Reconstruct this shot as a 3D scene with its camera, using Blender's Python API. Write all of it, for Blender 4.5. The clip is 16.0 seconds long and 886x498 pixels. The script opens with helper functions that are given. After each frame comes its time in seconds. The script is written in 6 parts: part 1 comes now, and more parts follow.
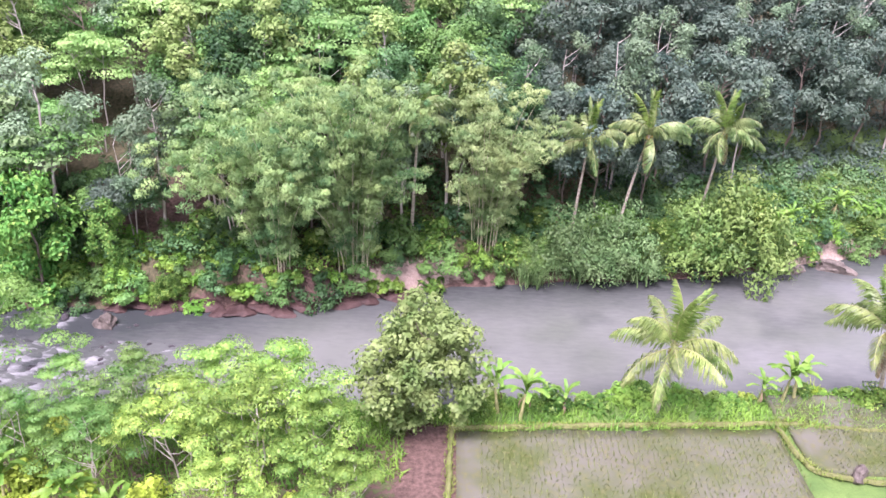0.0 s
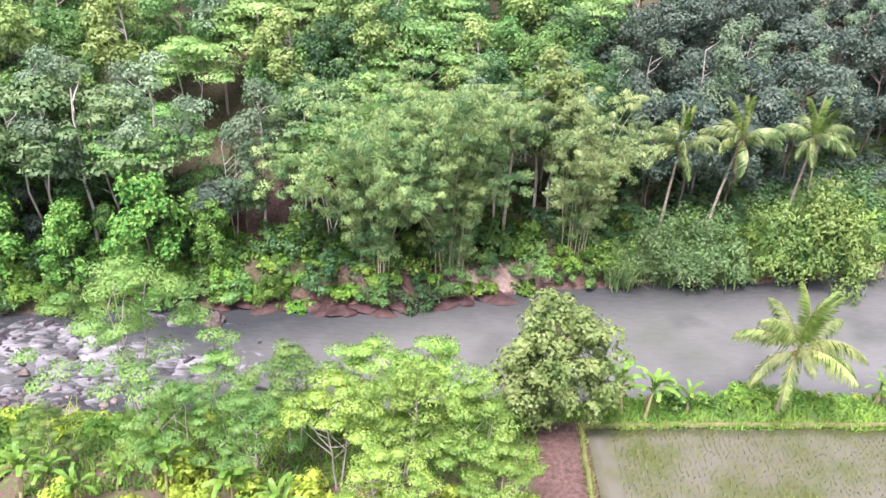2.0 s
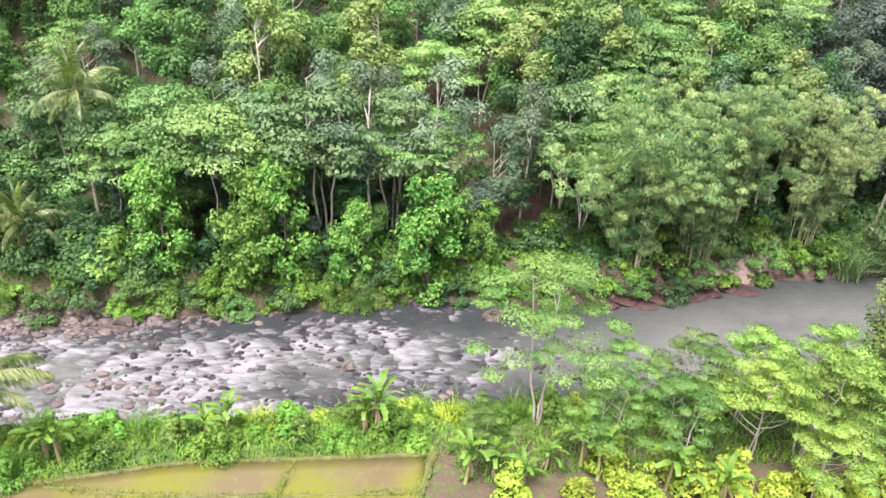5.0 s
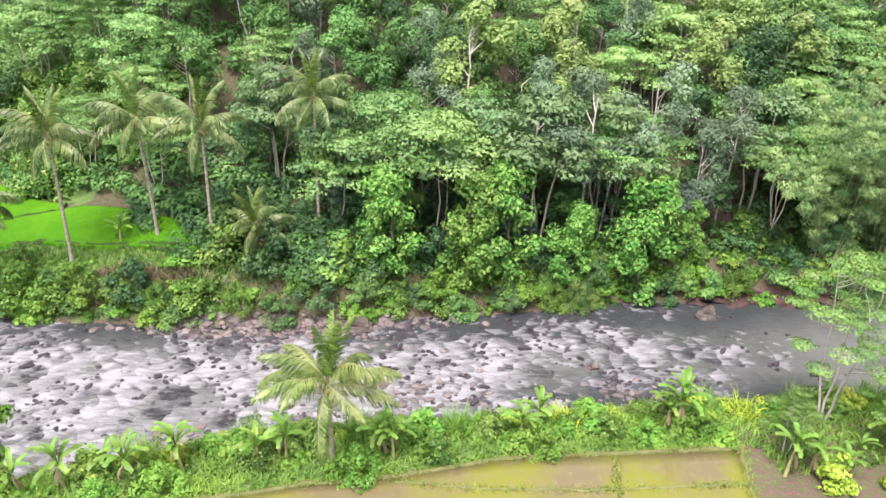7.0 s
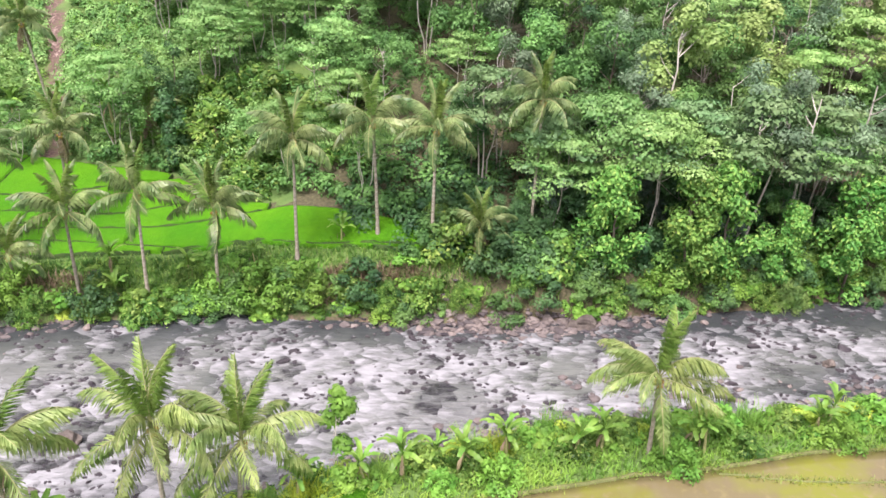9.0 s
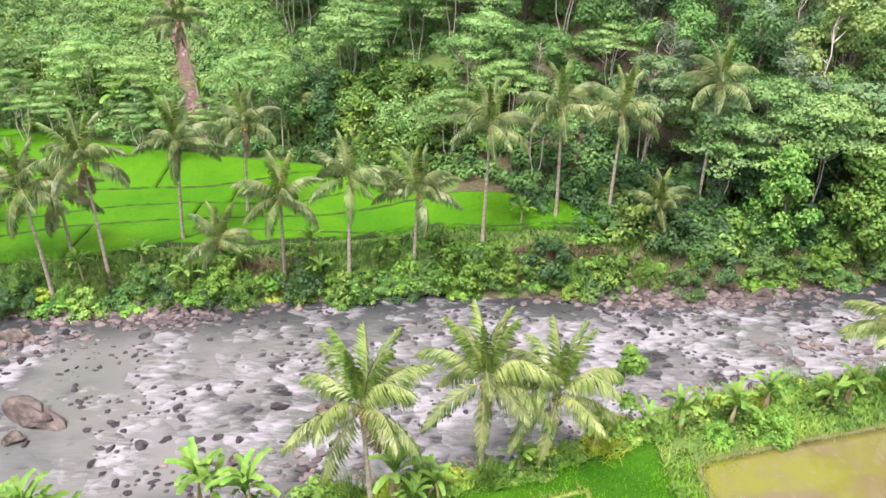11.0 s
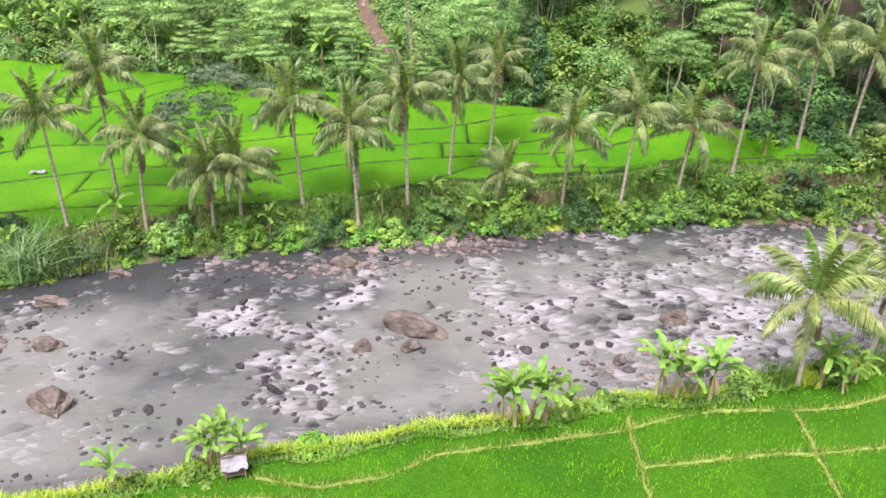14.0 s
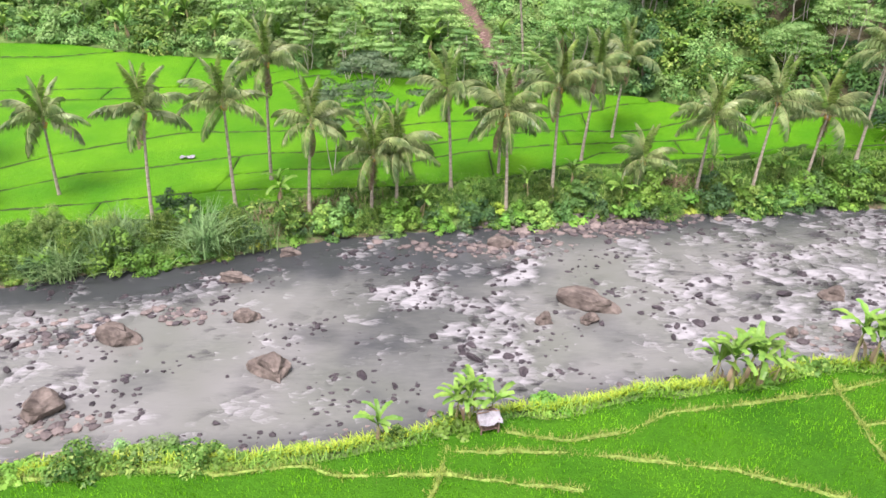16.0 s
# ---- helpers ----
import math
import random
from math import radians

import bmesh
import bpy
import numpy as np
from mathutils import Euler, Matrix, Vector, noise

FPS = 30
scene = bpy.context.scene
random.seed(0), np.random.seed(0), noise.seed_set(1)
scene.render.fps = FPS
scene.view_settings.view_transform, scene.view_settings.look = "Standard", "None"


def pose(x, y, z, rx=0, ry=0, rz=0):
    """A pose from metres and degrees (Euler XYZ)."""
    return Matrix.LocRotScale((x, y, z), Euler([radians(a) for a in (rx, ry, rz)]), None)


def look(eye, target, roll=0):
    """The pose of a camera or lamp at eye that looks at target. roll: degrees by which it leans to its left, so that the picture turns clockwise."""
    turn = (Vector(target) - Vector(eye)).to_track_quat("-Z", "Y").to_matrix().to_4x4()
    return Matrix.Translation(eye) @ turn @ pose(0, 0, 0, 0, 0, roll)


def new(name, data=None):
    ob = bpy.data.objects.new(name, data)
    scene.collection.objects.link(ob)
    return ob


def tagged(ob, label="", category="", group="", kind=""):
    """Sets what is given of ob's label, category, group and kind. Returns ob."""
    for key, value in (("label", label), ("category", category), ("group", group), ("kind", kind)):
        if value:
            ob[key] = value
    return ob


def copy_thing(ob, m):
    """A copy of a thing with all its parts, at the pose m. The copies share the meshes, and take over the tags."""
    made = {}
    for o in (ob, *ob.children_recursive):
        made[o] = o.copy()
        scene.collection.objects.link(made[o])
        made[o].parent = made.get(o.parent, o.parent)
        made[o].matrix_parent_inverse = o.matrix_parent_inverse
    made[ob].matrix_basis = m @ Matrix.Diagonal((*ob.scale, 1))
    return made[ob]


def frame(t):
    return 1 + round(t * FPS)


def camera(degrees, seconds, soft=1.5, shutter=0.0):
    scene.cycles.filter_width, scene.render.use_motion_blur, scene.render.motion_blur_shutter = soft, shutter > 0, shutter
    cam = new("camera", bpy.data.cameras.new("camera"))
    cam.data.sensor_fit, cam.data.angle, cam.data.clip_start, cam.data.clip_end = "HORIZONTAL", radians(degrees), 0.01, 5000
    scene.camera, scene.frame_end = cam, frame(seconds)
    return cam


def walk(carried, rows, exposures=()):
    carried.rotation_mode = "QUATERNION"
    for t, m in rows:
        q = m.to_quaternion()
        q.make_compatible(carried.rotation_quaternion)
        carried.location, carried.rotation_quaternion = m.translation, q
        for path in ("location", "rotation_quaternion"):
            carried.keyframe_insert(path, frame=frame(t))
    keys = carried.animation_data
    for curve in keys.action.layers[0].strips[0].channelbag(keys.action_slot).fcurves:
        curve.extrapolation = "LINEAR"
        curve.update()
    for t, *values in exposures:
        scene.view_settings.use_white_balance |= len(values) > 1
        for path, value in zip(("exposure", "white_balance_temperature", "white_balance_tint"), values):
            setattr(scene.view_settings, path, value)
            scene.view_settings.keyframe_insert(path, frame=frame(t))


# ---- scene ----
cam = camera(61.2, 16.0, soft=1.6)
PATH = [
    (0, (0.065, -0.016, 35.071), (0.084, 1.765, 34.162), 2.6),
    (0.5, (-1.742, -0.153, 35.09), (-1.728, 1.629, 34.182), 2.6),
    (1, (-3.716, -0.442, 35.096), (-3.718, 1.341, 34.19), 2.7),
    (1.5, (-5.649, -0.797, 35.069), (-5.659, 0.988, 34.166), 2.7),
    (2, (-7.936, -1.281, 35.074), (-7.937, 0.506, 34.175), 2.7),
    (2.5, (-10.944, -1.809, 35.076), (-10.93, -0.022, 34.179), 2.7),
    (3, (-14.857, -2.371, 35.131), (-14.835, -0.583, 34.234), 2.7),
    (3.2, (-16.594, -2.553, 35.137), (-16.574, -0.764, 34.242), 2.8),
    (5.3, (-36.524, -3.917, 34.849), (-36.465, -2.132, 33.949), 2.8),
    (5.5, (-38.482, -4.016, 34.829), (-38.441, -2.229, 33.931), 2.7),
    (6, (-43.389, -4.401, 34.776), (-43.356, -2.615, 33.877), 2.7),
    (6.5, (-48.329, -4.811, 34.814), (-48.273, -3.024, 33.917), 2.6),
    (7, (-52.997, -4.957, 34.806), (-52.935, -3.17, 33.911), 2.5),
    (7.5, (-57.54, -4.883, 34.674), (-57.473, -3.097, 33.778), 2.4),
    (8, (-62.083, -4.854, 34.536), (-62.035, -3.066, 33.64), 2.3),
    (8.5, (-66.809, -5.314, 34.451), (-66.77, -3.524, 33.56), 2.2),
    (9, (-71.522, -5.986, 34.273), (-71.485, -4.194, 33.386), 2.3),
    (9.5, (-75.947, -6.837, 34.007), (-75.899, -5.045, 33.121), 2.1),
    (9.7, (-77.698, -7.204, 33.965), (-77.663, -5.412, 33.079), 1.9),
    (11.8, (-95.519, -10.875, 33.617), (-95.452, -9.083, 32.73), 0.8),
    (12, (-97.322, -11.149, 33.594), (-97.25, -9.357, 32.707), 0.8),
    (12.5, (-101.979, -11.845, 33.495), (-101.911, -10.053, 32.61), 0.8),
    (13, (-106.536, -12.78, 33.368), (-106.486, -11.026, 32.409), 0.7),
    (13.5, (-110.906, -13.797, 33.169), (-110.839, -12.054, 32.191), 0.7),
    (14, (-115.169, -14.765, 33.102), (-115.091, -13.022, 32.125), 0.9),
    (14.5, (-119.63, -15.629, 33.033), (-119.552, -13.887, 32.054), 0.9),
    (15, (-123.133, -16.413, 32.972), (-123.057, -14.672, 31.99), 0.8),
    (15.5, (-125.888, -17.042, 32.957), (-125.819, -15.302, 31.974), 0.8),
    (16, (-128.388, -17.591, 32.963), (-128.327, -15.85, 31.981), 0.8),
]
walk(cam, [(t, look(eye, target, roll)) for t, eye, target, roll in PATH],
     exposures=((0, 1.5, 5950, 43), (1.5, 1.44, 6050, 38), (3, 1.38, 6250, 30), (5.5, 1.22, 6350, 27), (7, 1.18, 6350, 27), (9, 1.12, 6350, 28), (12, 1.08, 6450, 29), (16, 1.08, 6400, 29)))
# ---- sky and light: bright overcast ----
world = bpy.data.worlds.new("overcast_sky")
scene.world = world
world.use_nodes = True
wn = world.node_tree.nodes
wn.clear()
SUN_UP, SUN_ROUND = radians(64), radians(205)
sky = wn.new("ShaderNodeTexSky")
sky.sky_type, sky.sun_disc, sky.sun_elevation, sky.sun_rotation = "NISHITA", False, SUN_UP, SUN_ROUND
sky.dust_density, sky.air_density, sky.ozone_density = 5.0, 1.0, 1.0
cloud = wn.new("ShaderNodeMix")
cloud.data_type = "RGBA"
cloud.inputs["Factor"].default_value = 0.8
cloud.inputs["B"].default_value = (9.0, 9.2, 9.5, 1)
back = wn.new("ShaderNodeBackground")
back.inputs["Strength"].default_value = 0.078
wout = wn.new("ShaderNodeOutputWorld")
world.node_tree.links.new(sky.outputs[0], cloud.inputs["A"])
world.node_tree.links.new(cloud.outputs["Result"], back.inputs["Color"])
world.node_tree.links.new(back.outputs[0], wout.inputs[0])

sun = new("sun", bpy.data.lights.new("sun", "SUN"))
sun.data.energy, sun.data.angle, sun.data.color = 3.5, radians(24), (1.0, 0.96, 0.9)
sun.matrix_world = pose(0, 0, 80, 90 - 64, 0, -25)

# ---- materials ----
def nodes_of(name):
    m = bpy.data.materials.new(name)
    m.use_nodes = True
    t = m.node_tree
    return m, t, t.nodes["Principled BSDF"], t.nodes["Material Output"]


def link(t, a, b):
    t.links.new(a, b)


def noise_node(t, scale, detail=3.0, stretch=(1, 1, 1), rough=0.55, space="Object"):
    co, mp, n = t.nodes.new("ShaderNodeTexCoord"), t.nodes.new("ShaderNodeMapping"), t.nodes.new("ShaderNodeTexNoise")
    mp.inputs["Scale"].default_value = stretch
    n.inputs["Scale"].default_value, n.inputs["Detail"].default_value, n.inputs["Roughness"].default_value = scale, detail, rough
    link(t, co.outputs[space], mp.inputs["Vector"])
    link(t, mp.outputs[0], n.inputs["Vector"])
    return n.outputs["Fac"]


def ramp(t, fac, low, high):
    r = t.nodes.new("ShaderNodeMapRange")
    r.inputs["From Min"].default_value, r.inputs["From Max"].default_value = low, high
    link(t, fac, r.inputs["Value"])
    return r.outputs["Result"]


def mix(t, fac, a, b, how="MIX"):
    n = t.nodes.new("ShaderNodeMix")
    n.data_type, n.blend_type = "RGBA", how
    for key, v in (("Factor", fac), ("A", a), ("B", b)):
        if isinstance(v, (int, float)):
            n.inputs[key].default_value = v
        elif isinstance(v, tuple):
            n.inputs[key].default_value = (*v, 1)
        else:
            link(t, v, n.inputs[key])
    return n.outputs["Result"]


def math_node(t, how, a, b):
    n = t.nodes.new("ShaderNodeMath")
    n.operation = how
    for k, v in enumerate((a, b)):
        if isinstance(v, (int, float)):
            n.inputs[k].default_value = v
        else:
            link(t, v, n.inputs[k])
    return n.outputs[0]


def bump(t, bsdf, height, strength, distance=0.05):
    b = t.nodes.new("ShaderNodeBump")
    b.inputs["Strength"].default_value, b.inputs["Distance"].default_value = strength, distance
    link(t, height, b.inputs["Height"])
    link(t, b.outputs[0], bsdf.inputs["Normal"])


def leaf_mat(name, dark, light, tip=None, rough=0.5, glow=0.22, vary=0.5, patch=0.5, gloss=0.22):
    """Foliage: two greens in patches, each leaf and each plant a little different, some light passing through."""
    m, t, b, out = nodes_of(name)
    geo, info = t.nodes.new("ShaderNodeNewGeometry"), t.nodes.new("ShaderNodeObjectInfo")
    col = mix(t, ramp(t, noise_node(t, patch, 2.0), 0.35, 0.65), dark, light)
    if tip:
        col = mix(t, ramp(t, geo.outputs["Random Per Island"], 0.72, 1.0), col, tip)
    hsv = t.nodes.new("ShaderNodeHueSaturation")
    leafy = t.nodes.new("ShaderNodeMapRange")
    leafy.inputs["To Min"].default_value, leafy.inputs["To Max"].default_value = 1 - vary, 1 + vary
    link(t, geo.outputs["Random Per Island"], leafy.inputs["Value"])
    plant = t.nodes.new("ShaderNodeMapRange")
    plant.inputs["To Min"].default_value, plant.inputs["To Max"].default_value = 0.75, 1.25
    link(t, info.outputs["Random"], plant.inputs["Value"])
    hue = t.nodes.new("ShaderNodeMapRange")
    hue.inputs["To Min"].default_value, hue.inputs["To Max"].default_value = 0.489, 0.511
    link(t, math_node(t, "FRACT", math_node(t, "MULTIPLY", info.outputs["Random"], 7.31), 0), hue.inputs["Value"])
    link(t, hue.outputs[0], hsv.inputs["Hue"])
    link(t, math_node(t, "MULTIPLY", leafy.outputs[0], plant.outputs[0]), hsv.inputs["Value"])
    link(t, col, hsv.inputs["Color"])
    b.inputs["Roughness"].default_value = rough
    b.inputs["Specular IOR Level"].default_value = gloss
    link(t, hsv.outputs[0], b.inputs["Base Color"])
    tr, ms = t.nodes.new("ShaderNodeBsdfTranslucent"), t.nodes.new("ShaderNodeMixShader")
    link(t, hsv.outputs[0], tr.inputs["Color"])
    ms.inputs["Fac"].default_value = glow
    link(t, b.outputs[0], ms.inputs[1])
    link(t, tr.outputs[0], ms.inputs[2])
    link(t, ms.outputs[0], out.inputs["Surface"])
    return m


def plain_mat(name, dark, light, scale=2.0, rough=0.8, relief=0.4, stretch=(1, 1, 1), fine=14.0, vary=0.15):
    """Bark, earth, stone: blotches and grain, each piece a little lighter or darker."""
    m, t, b, out = nodes_of(name)
    info = t.nodes.new("ShaderNodeObjectInfo")
    big, small = noise_node(t, scale, 4.0, stretch), noise_node(t, fine, 3.0, stretch)
    col = mix(t, ramp(t, big, 0.3, 0.7), dark, light)
    col = mix(t, 0.5, col, mix(t, ramp(t, small, 0.3, 0.75), (0.35, 0.35, 0.35), (1, 1, 1)), "MULTIPLY")
    hsv, v = t.nodes.new("ShaderNodeHueSaturation"), t.nodes.new("ShaderNodeMapRange")
    v.inputs["To Min"].default_value, v.inputs["To Max"].default_value = 1.2 - vary, 1.2 + vary
    link(t, info.outputs["Random"], v.inputs["Value"])
    link(t, v.outputs[0], hsv.inputs["Value"])
    link(t, col, hsv.inputs["Color"])
    link(t, hsv.outputs[0], b.inputs["Base Color"])
    b.inputs["Roughness"].default_value = rough
    b.inputs["Specular IOR Level"].default_value = 0.2
    bump(t, b, math_node(t, "ADD", big, small), relief, 0.06)
    return m


M_DARK = leaf_mat("dark_forest_leaves", (0.028, 0.082, 0.03), (0.092, 0.2, 0.066), vary=0.13)
# Haze over the slope beyond the pool, put into the leaf colour as blue.
M_HAZE_BLUE = leaf_mat("haze_blue_forest_leaves", (0.045, 0.085, 0.062), (0.14, 0.2, 0.14), vary=0.13)
M_MID = leaf_mat("mid_green_leaves", (0.06, 0.155, 0.038), (0.165, 0.33, 0.085), vary=0.13)
M_GREY = leaf_mat("grey_green_leaves", (0.1, 0.175, 0.095), (0.21, 0.31, 0.17), vary=0.15)
M_GREYDARK = leaf_mat("shady_albizia_leaves", (0.06, 0.12, 0.055), (0.14, 0.21, 0.1), vary=0.15)
M_SPRAY = leaf_mat("grey_albizia_leaves", (0.09, 0.2, 0.07), (0.2, 0.32, 0.13), vary=0.15)
M_MOUND = leaf_mat("hanging_vine_leaves", (0.09, 0.19, 0.045), (0.23, 0.35, 0.09), vary=0.17)
M_BRIGHT = leaf_mat("bright_vine_leaves", (0.09, 0.235, 0.03), (0.21, 0.4, 0.06), vary=0.18)
M_LIME = leaf_mat("lime_feathery_leaves", (0.115, 0.27, 0.065), (0.28, 0.46, 0.145), vary=0.11)
M_LIME_NEAR = leaf_mat("lime_albizia_leaves", (0.095, 0.23, 0.05), (0.215, 0.37, 0.09), vary=0.14)
M_LIME_SUN = leaf_mat("sunny_albizia_leaves", (0.115, 0.25, 0.045), (0.25, 0.4, 0.08), tip=(0.3, 0.43, 0.08), vary=0.14)
M_YELLOW = leaf_mat("yellowish_young_leaves", (0.16, 0.28, 0.07), (0.32, 0.44, 0.14), vary=0.14)
M_OLIVE = leaf_mat("olive_mango_leaves", (0.1, 0.18, 0.045), (0.27, 0.36, 0.115), vary=0.13)
M_VINE = leaf_mat("vine_curtain_leaves", (0.075, 0.235, 0.04), (0.2, 0.42, 0.085), tip=(0.28, 0.42, 0.09), vary=0.15)
M_BAMBOO = leaf_mat("bamboo_leaves", (0.08, 0.215, 0.075), (0.35, 0.52, 0.18), vary=0.12, patch=0.35)
M_BAMBOO_PALE = leaf_mat("pale_bamboo_leaves", (0.15, 0.25, 0.085), (0.4, 0.48, 0.19), vary=0.12, patch=0.35)
M_PALM = leaf_mat("far_palm_fronds", (0.055, 0.12, 0.028), (0.24, 0.32, 0.115), vary=0.13, gloss=0.4, rough=0.42, patch=0.7)
M_PALM_NEAR = leaf_mat("near_palm_fronds", (0.1, 0.185, 0.035), (0.31, 0.39, 0.125), vary=0.13, gloss=0.4, rough=0.42, patch=0.9)
M_SPEAR = leaf_mat("young_palm_fronds", (0.1, 0.2, 0.035), (0.2, 0.31, 0.07), vary=0.3, rough=0.4, patch=0.9)
M_BANANA = leaf_mat("banana_leaves", (0.085, 0.21, 0.03), (0.215, 0.37, 0.065), vary=0.2, rough=0.4, patch=0.9)
M_BANK = leaf_mat("bank_shrub_leaves", (0.032, 0.105, 0.014), (0.14, 0.28, 0.045), tip=(0.26, 0.36, 0.08), vary=0.16)
M_GRASS = leaf_mat("bank_grass_blades", (0.09, 0.215, 0.03), (0.22, 0.37, 0.055), vary=0.3, patch=0.3)
M_LIMEGRASS = leaf_mat("yellow_green_grass_blades", (0.24, 0.36, 0.02), (0.4, 0.5, 0.05), vary=0.25, patch=0.4)
M_REED = leaf_mat("drooping_reed_blades", (0.1, 0.2, 0.065), (0.2, 0.31, 0.12), vary=0.35)
M_RICE = leaf_mat("young_rice_blades", (0.06, 0.25, 0.005), (0.125, 0.4, 0.012), vary=0.3, patch=0.25, gloss=0.05, rough=0.7)
M_DRY = leaf_mat("dry_thatch_leaves", (0.18, 0.14, 0.08), (0.3, 0.24, 0.15), vary=0.3, glow=0.15)
M_BARK = plain_mat("brown_bark", (0.1, 0.075, 0.055), (0.24, 0.2, 0.16), 1.2, stretch=(3, 3, 0.5))
M_PALE = plain_mat("pale_bark", (0.34, 0.3, 0.25), (0.6, 0.56, 0.5), 1.0, stretch=(2, 2, 0.5))
M_PTRUNK = plain_mat("palm_trunk_bark", (0.22, 0.19, 0.14), (0.46, 0.42, 0.33), 1.5, stretch=(1, 1, 4))
M_RIB = plain_mat("palm_midrib", (0.19, 0.22, 0.08), (0.33, 0.33, 0.15), 1.5, rough=0.5)
M_CULM = plain_mat("bamboo_culm", (0.3, 0.3, 0.16), (0.55, 0.52, 0.36), 0.8, rough=0.5)
M_STEM = plain_mat("banana_stem", (0.25, 0.27, 0.1), (0.45, 0.42, 0.2), 2.0, rough=0.6)
M_ROCK = plain_mat("dark_river_rock", (0.03, 0.027, 0.031), (0.085, 0.075, 0.078), 1.3, rough=0.42, relief=0.9, vary=0.4)
M_BOULDER = plain_mat("brown_boulder", (0.06, 0.05, 0.042), (0.21, 0.18, 0.15), 1.6, rough=0.7, relief=0.7, fine=8)
M_BUND = plain_mat("dry_grass_bund", (0.13, 0.22, 0.04), (0.24, 0.33, 0.07), 1.2, relief=0.9, fine=9)
M_MUD = plain_mat("muddy_bund", (0.1, 0.12, 0.035), (0.18, 0.19, 0.075), 1.2, relief=0.9, fine=9)
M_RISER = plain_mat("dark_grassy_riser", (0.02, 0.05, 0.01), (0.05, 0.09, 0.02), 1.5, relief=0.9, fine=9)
M_BUNDGRASS = leaf_mat("bund_grass_blades", (0.16, 0.26, 0.04), (0.27, 0.38, 0.07), vary=0.3)
M_COCONUT = plain_mat("coconut_husk", (0.22, 0.13, 0.04), (0.4, 0.28, 0.08), 3.0, rough=0.5)


def ground_material():
    """Grass, litter, bare earth and sand, chosen by where they lie in the plan."""
    m, t, b, out = nodes_of("valley_ground")
    kind = t.nodes.new("ShaderNodeAttribute")
    kind.attribute_name = "cover"
    part3 = t.nodes.new("ShaderNodeSeparateColor")
    link(t, kind.outputs["Color"], part3.inputs[0])
    big, small = noise_node(t, 0.35, 4.0), noise_node(t, 3.5, 4.0)
    grass = mix(t, ramp(t, big, 0.3, 0.7), (0.06, 0.13, 0.025), (0.14, 0.23, 0.05))
    litter = mix(t, ramp(t, small, 0.3, 0.7), (0.045, 0.05, 0.02), (0.13, 0.11, 0.055))
    earth = mix(t, ramp(t, small, 0.3, 0.7), (0.07, 0.042, 0.032), (0.17, 0.105, 0.082))
    sand = mix(t, ramp(t, small, 0.3, 0.7), (0.28, 0.2, 0.16), (0.42, 0.33, 0.27))

    def masked(channel):
        return ramp(t, math_node(t, "ADD", part3.outputs[channel], math_node(t, "MULTIPLY", math_node(t, "SUBTRACT", small, 0.5), 0.7)), 0.4, 0.6)

    col = mix(t, masked("Green"), litter, grass)
    col = mix(t, masked("Red"), col, earth)
    col = mix(t, masked("Blue"), col, sand)
    col = mix(t, 0.4, col, mix(t, ramp(t, noise_node(t, 14.0, 3.0), 0.3, 0.7), (0.4, 0.4, 0.4), (1, 1, 1)), "MULTIPLY")
    link(t, col, b.inputs["Base Color"])
    b.inputs["Roughness"].default_value = 0.9
    bump(t, b, small, 0.8, 0.15)
    return m


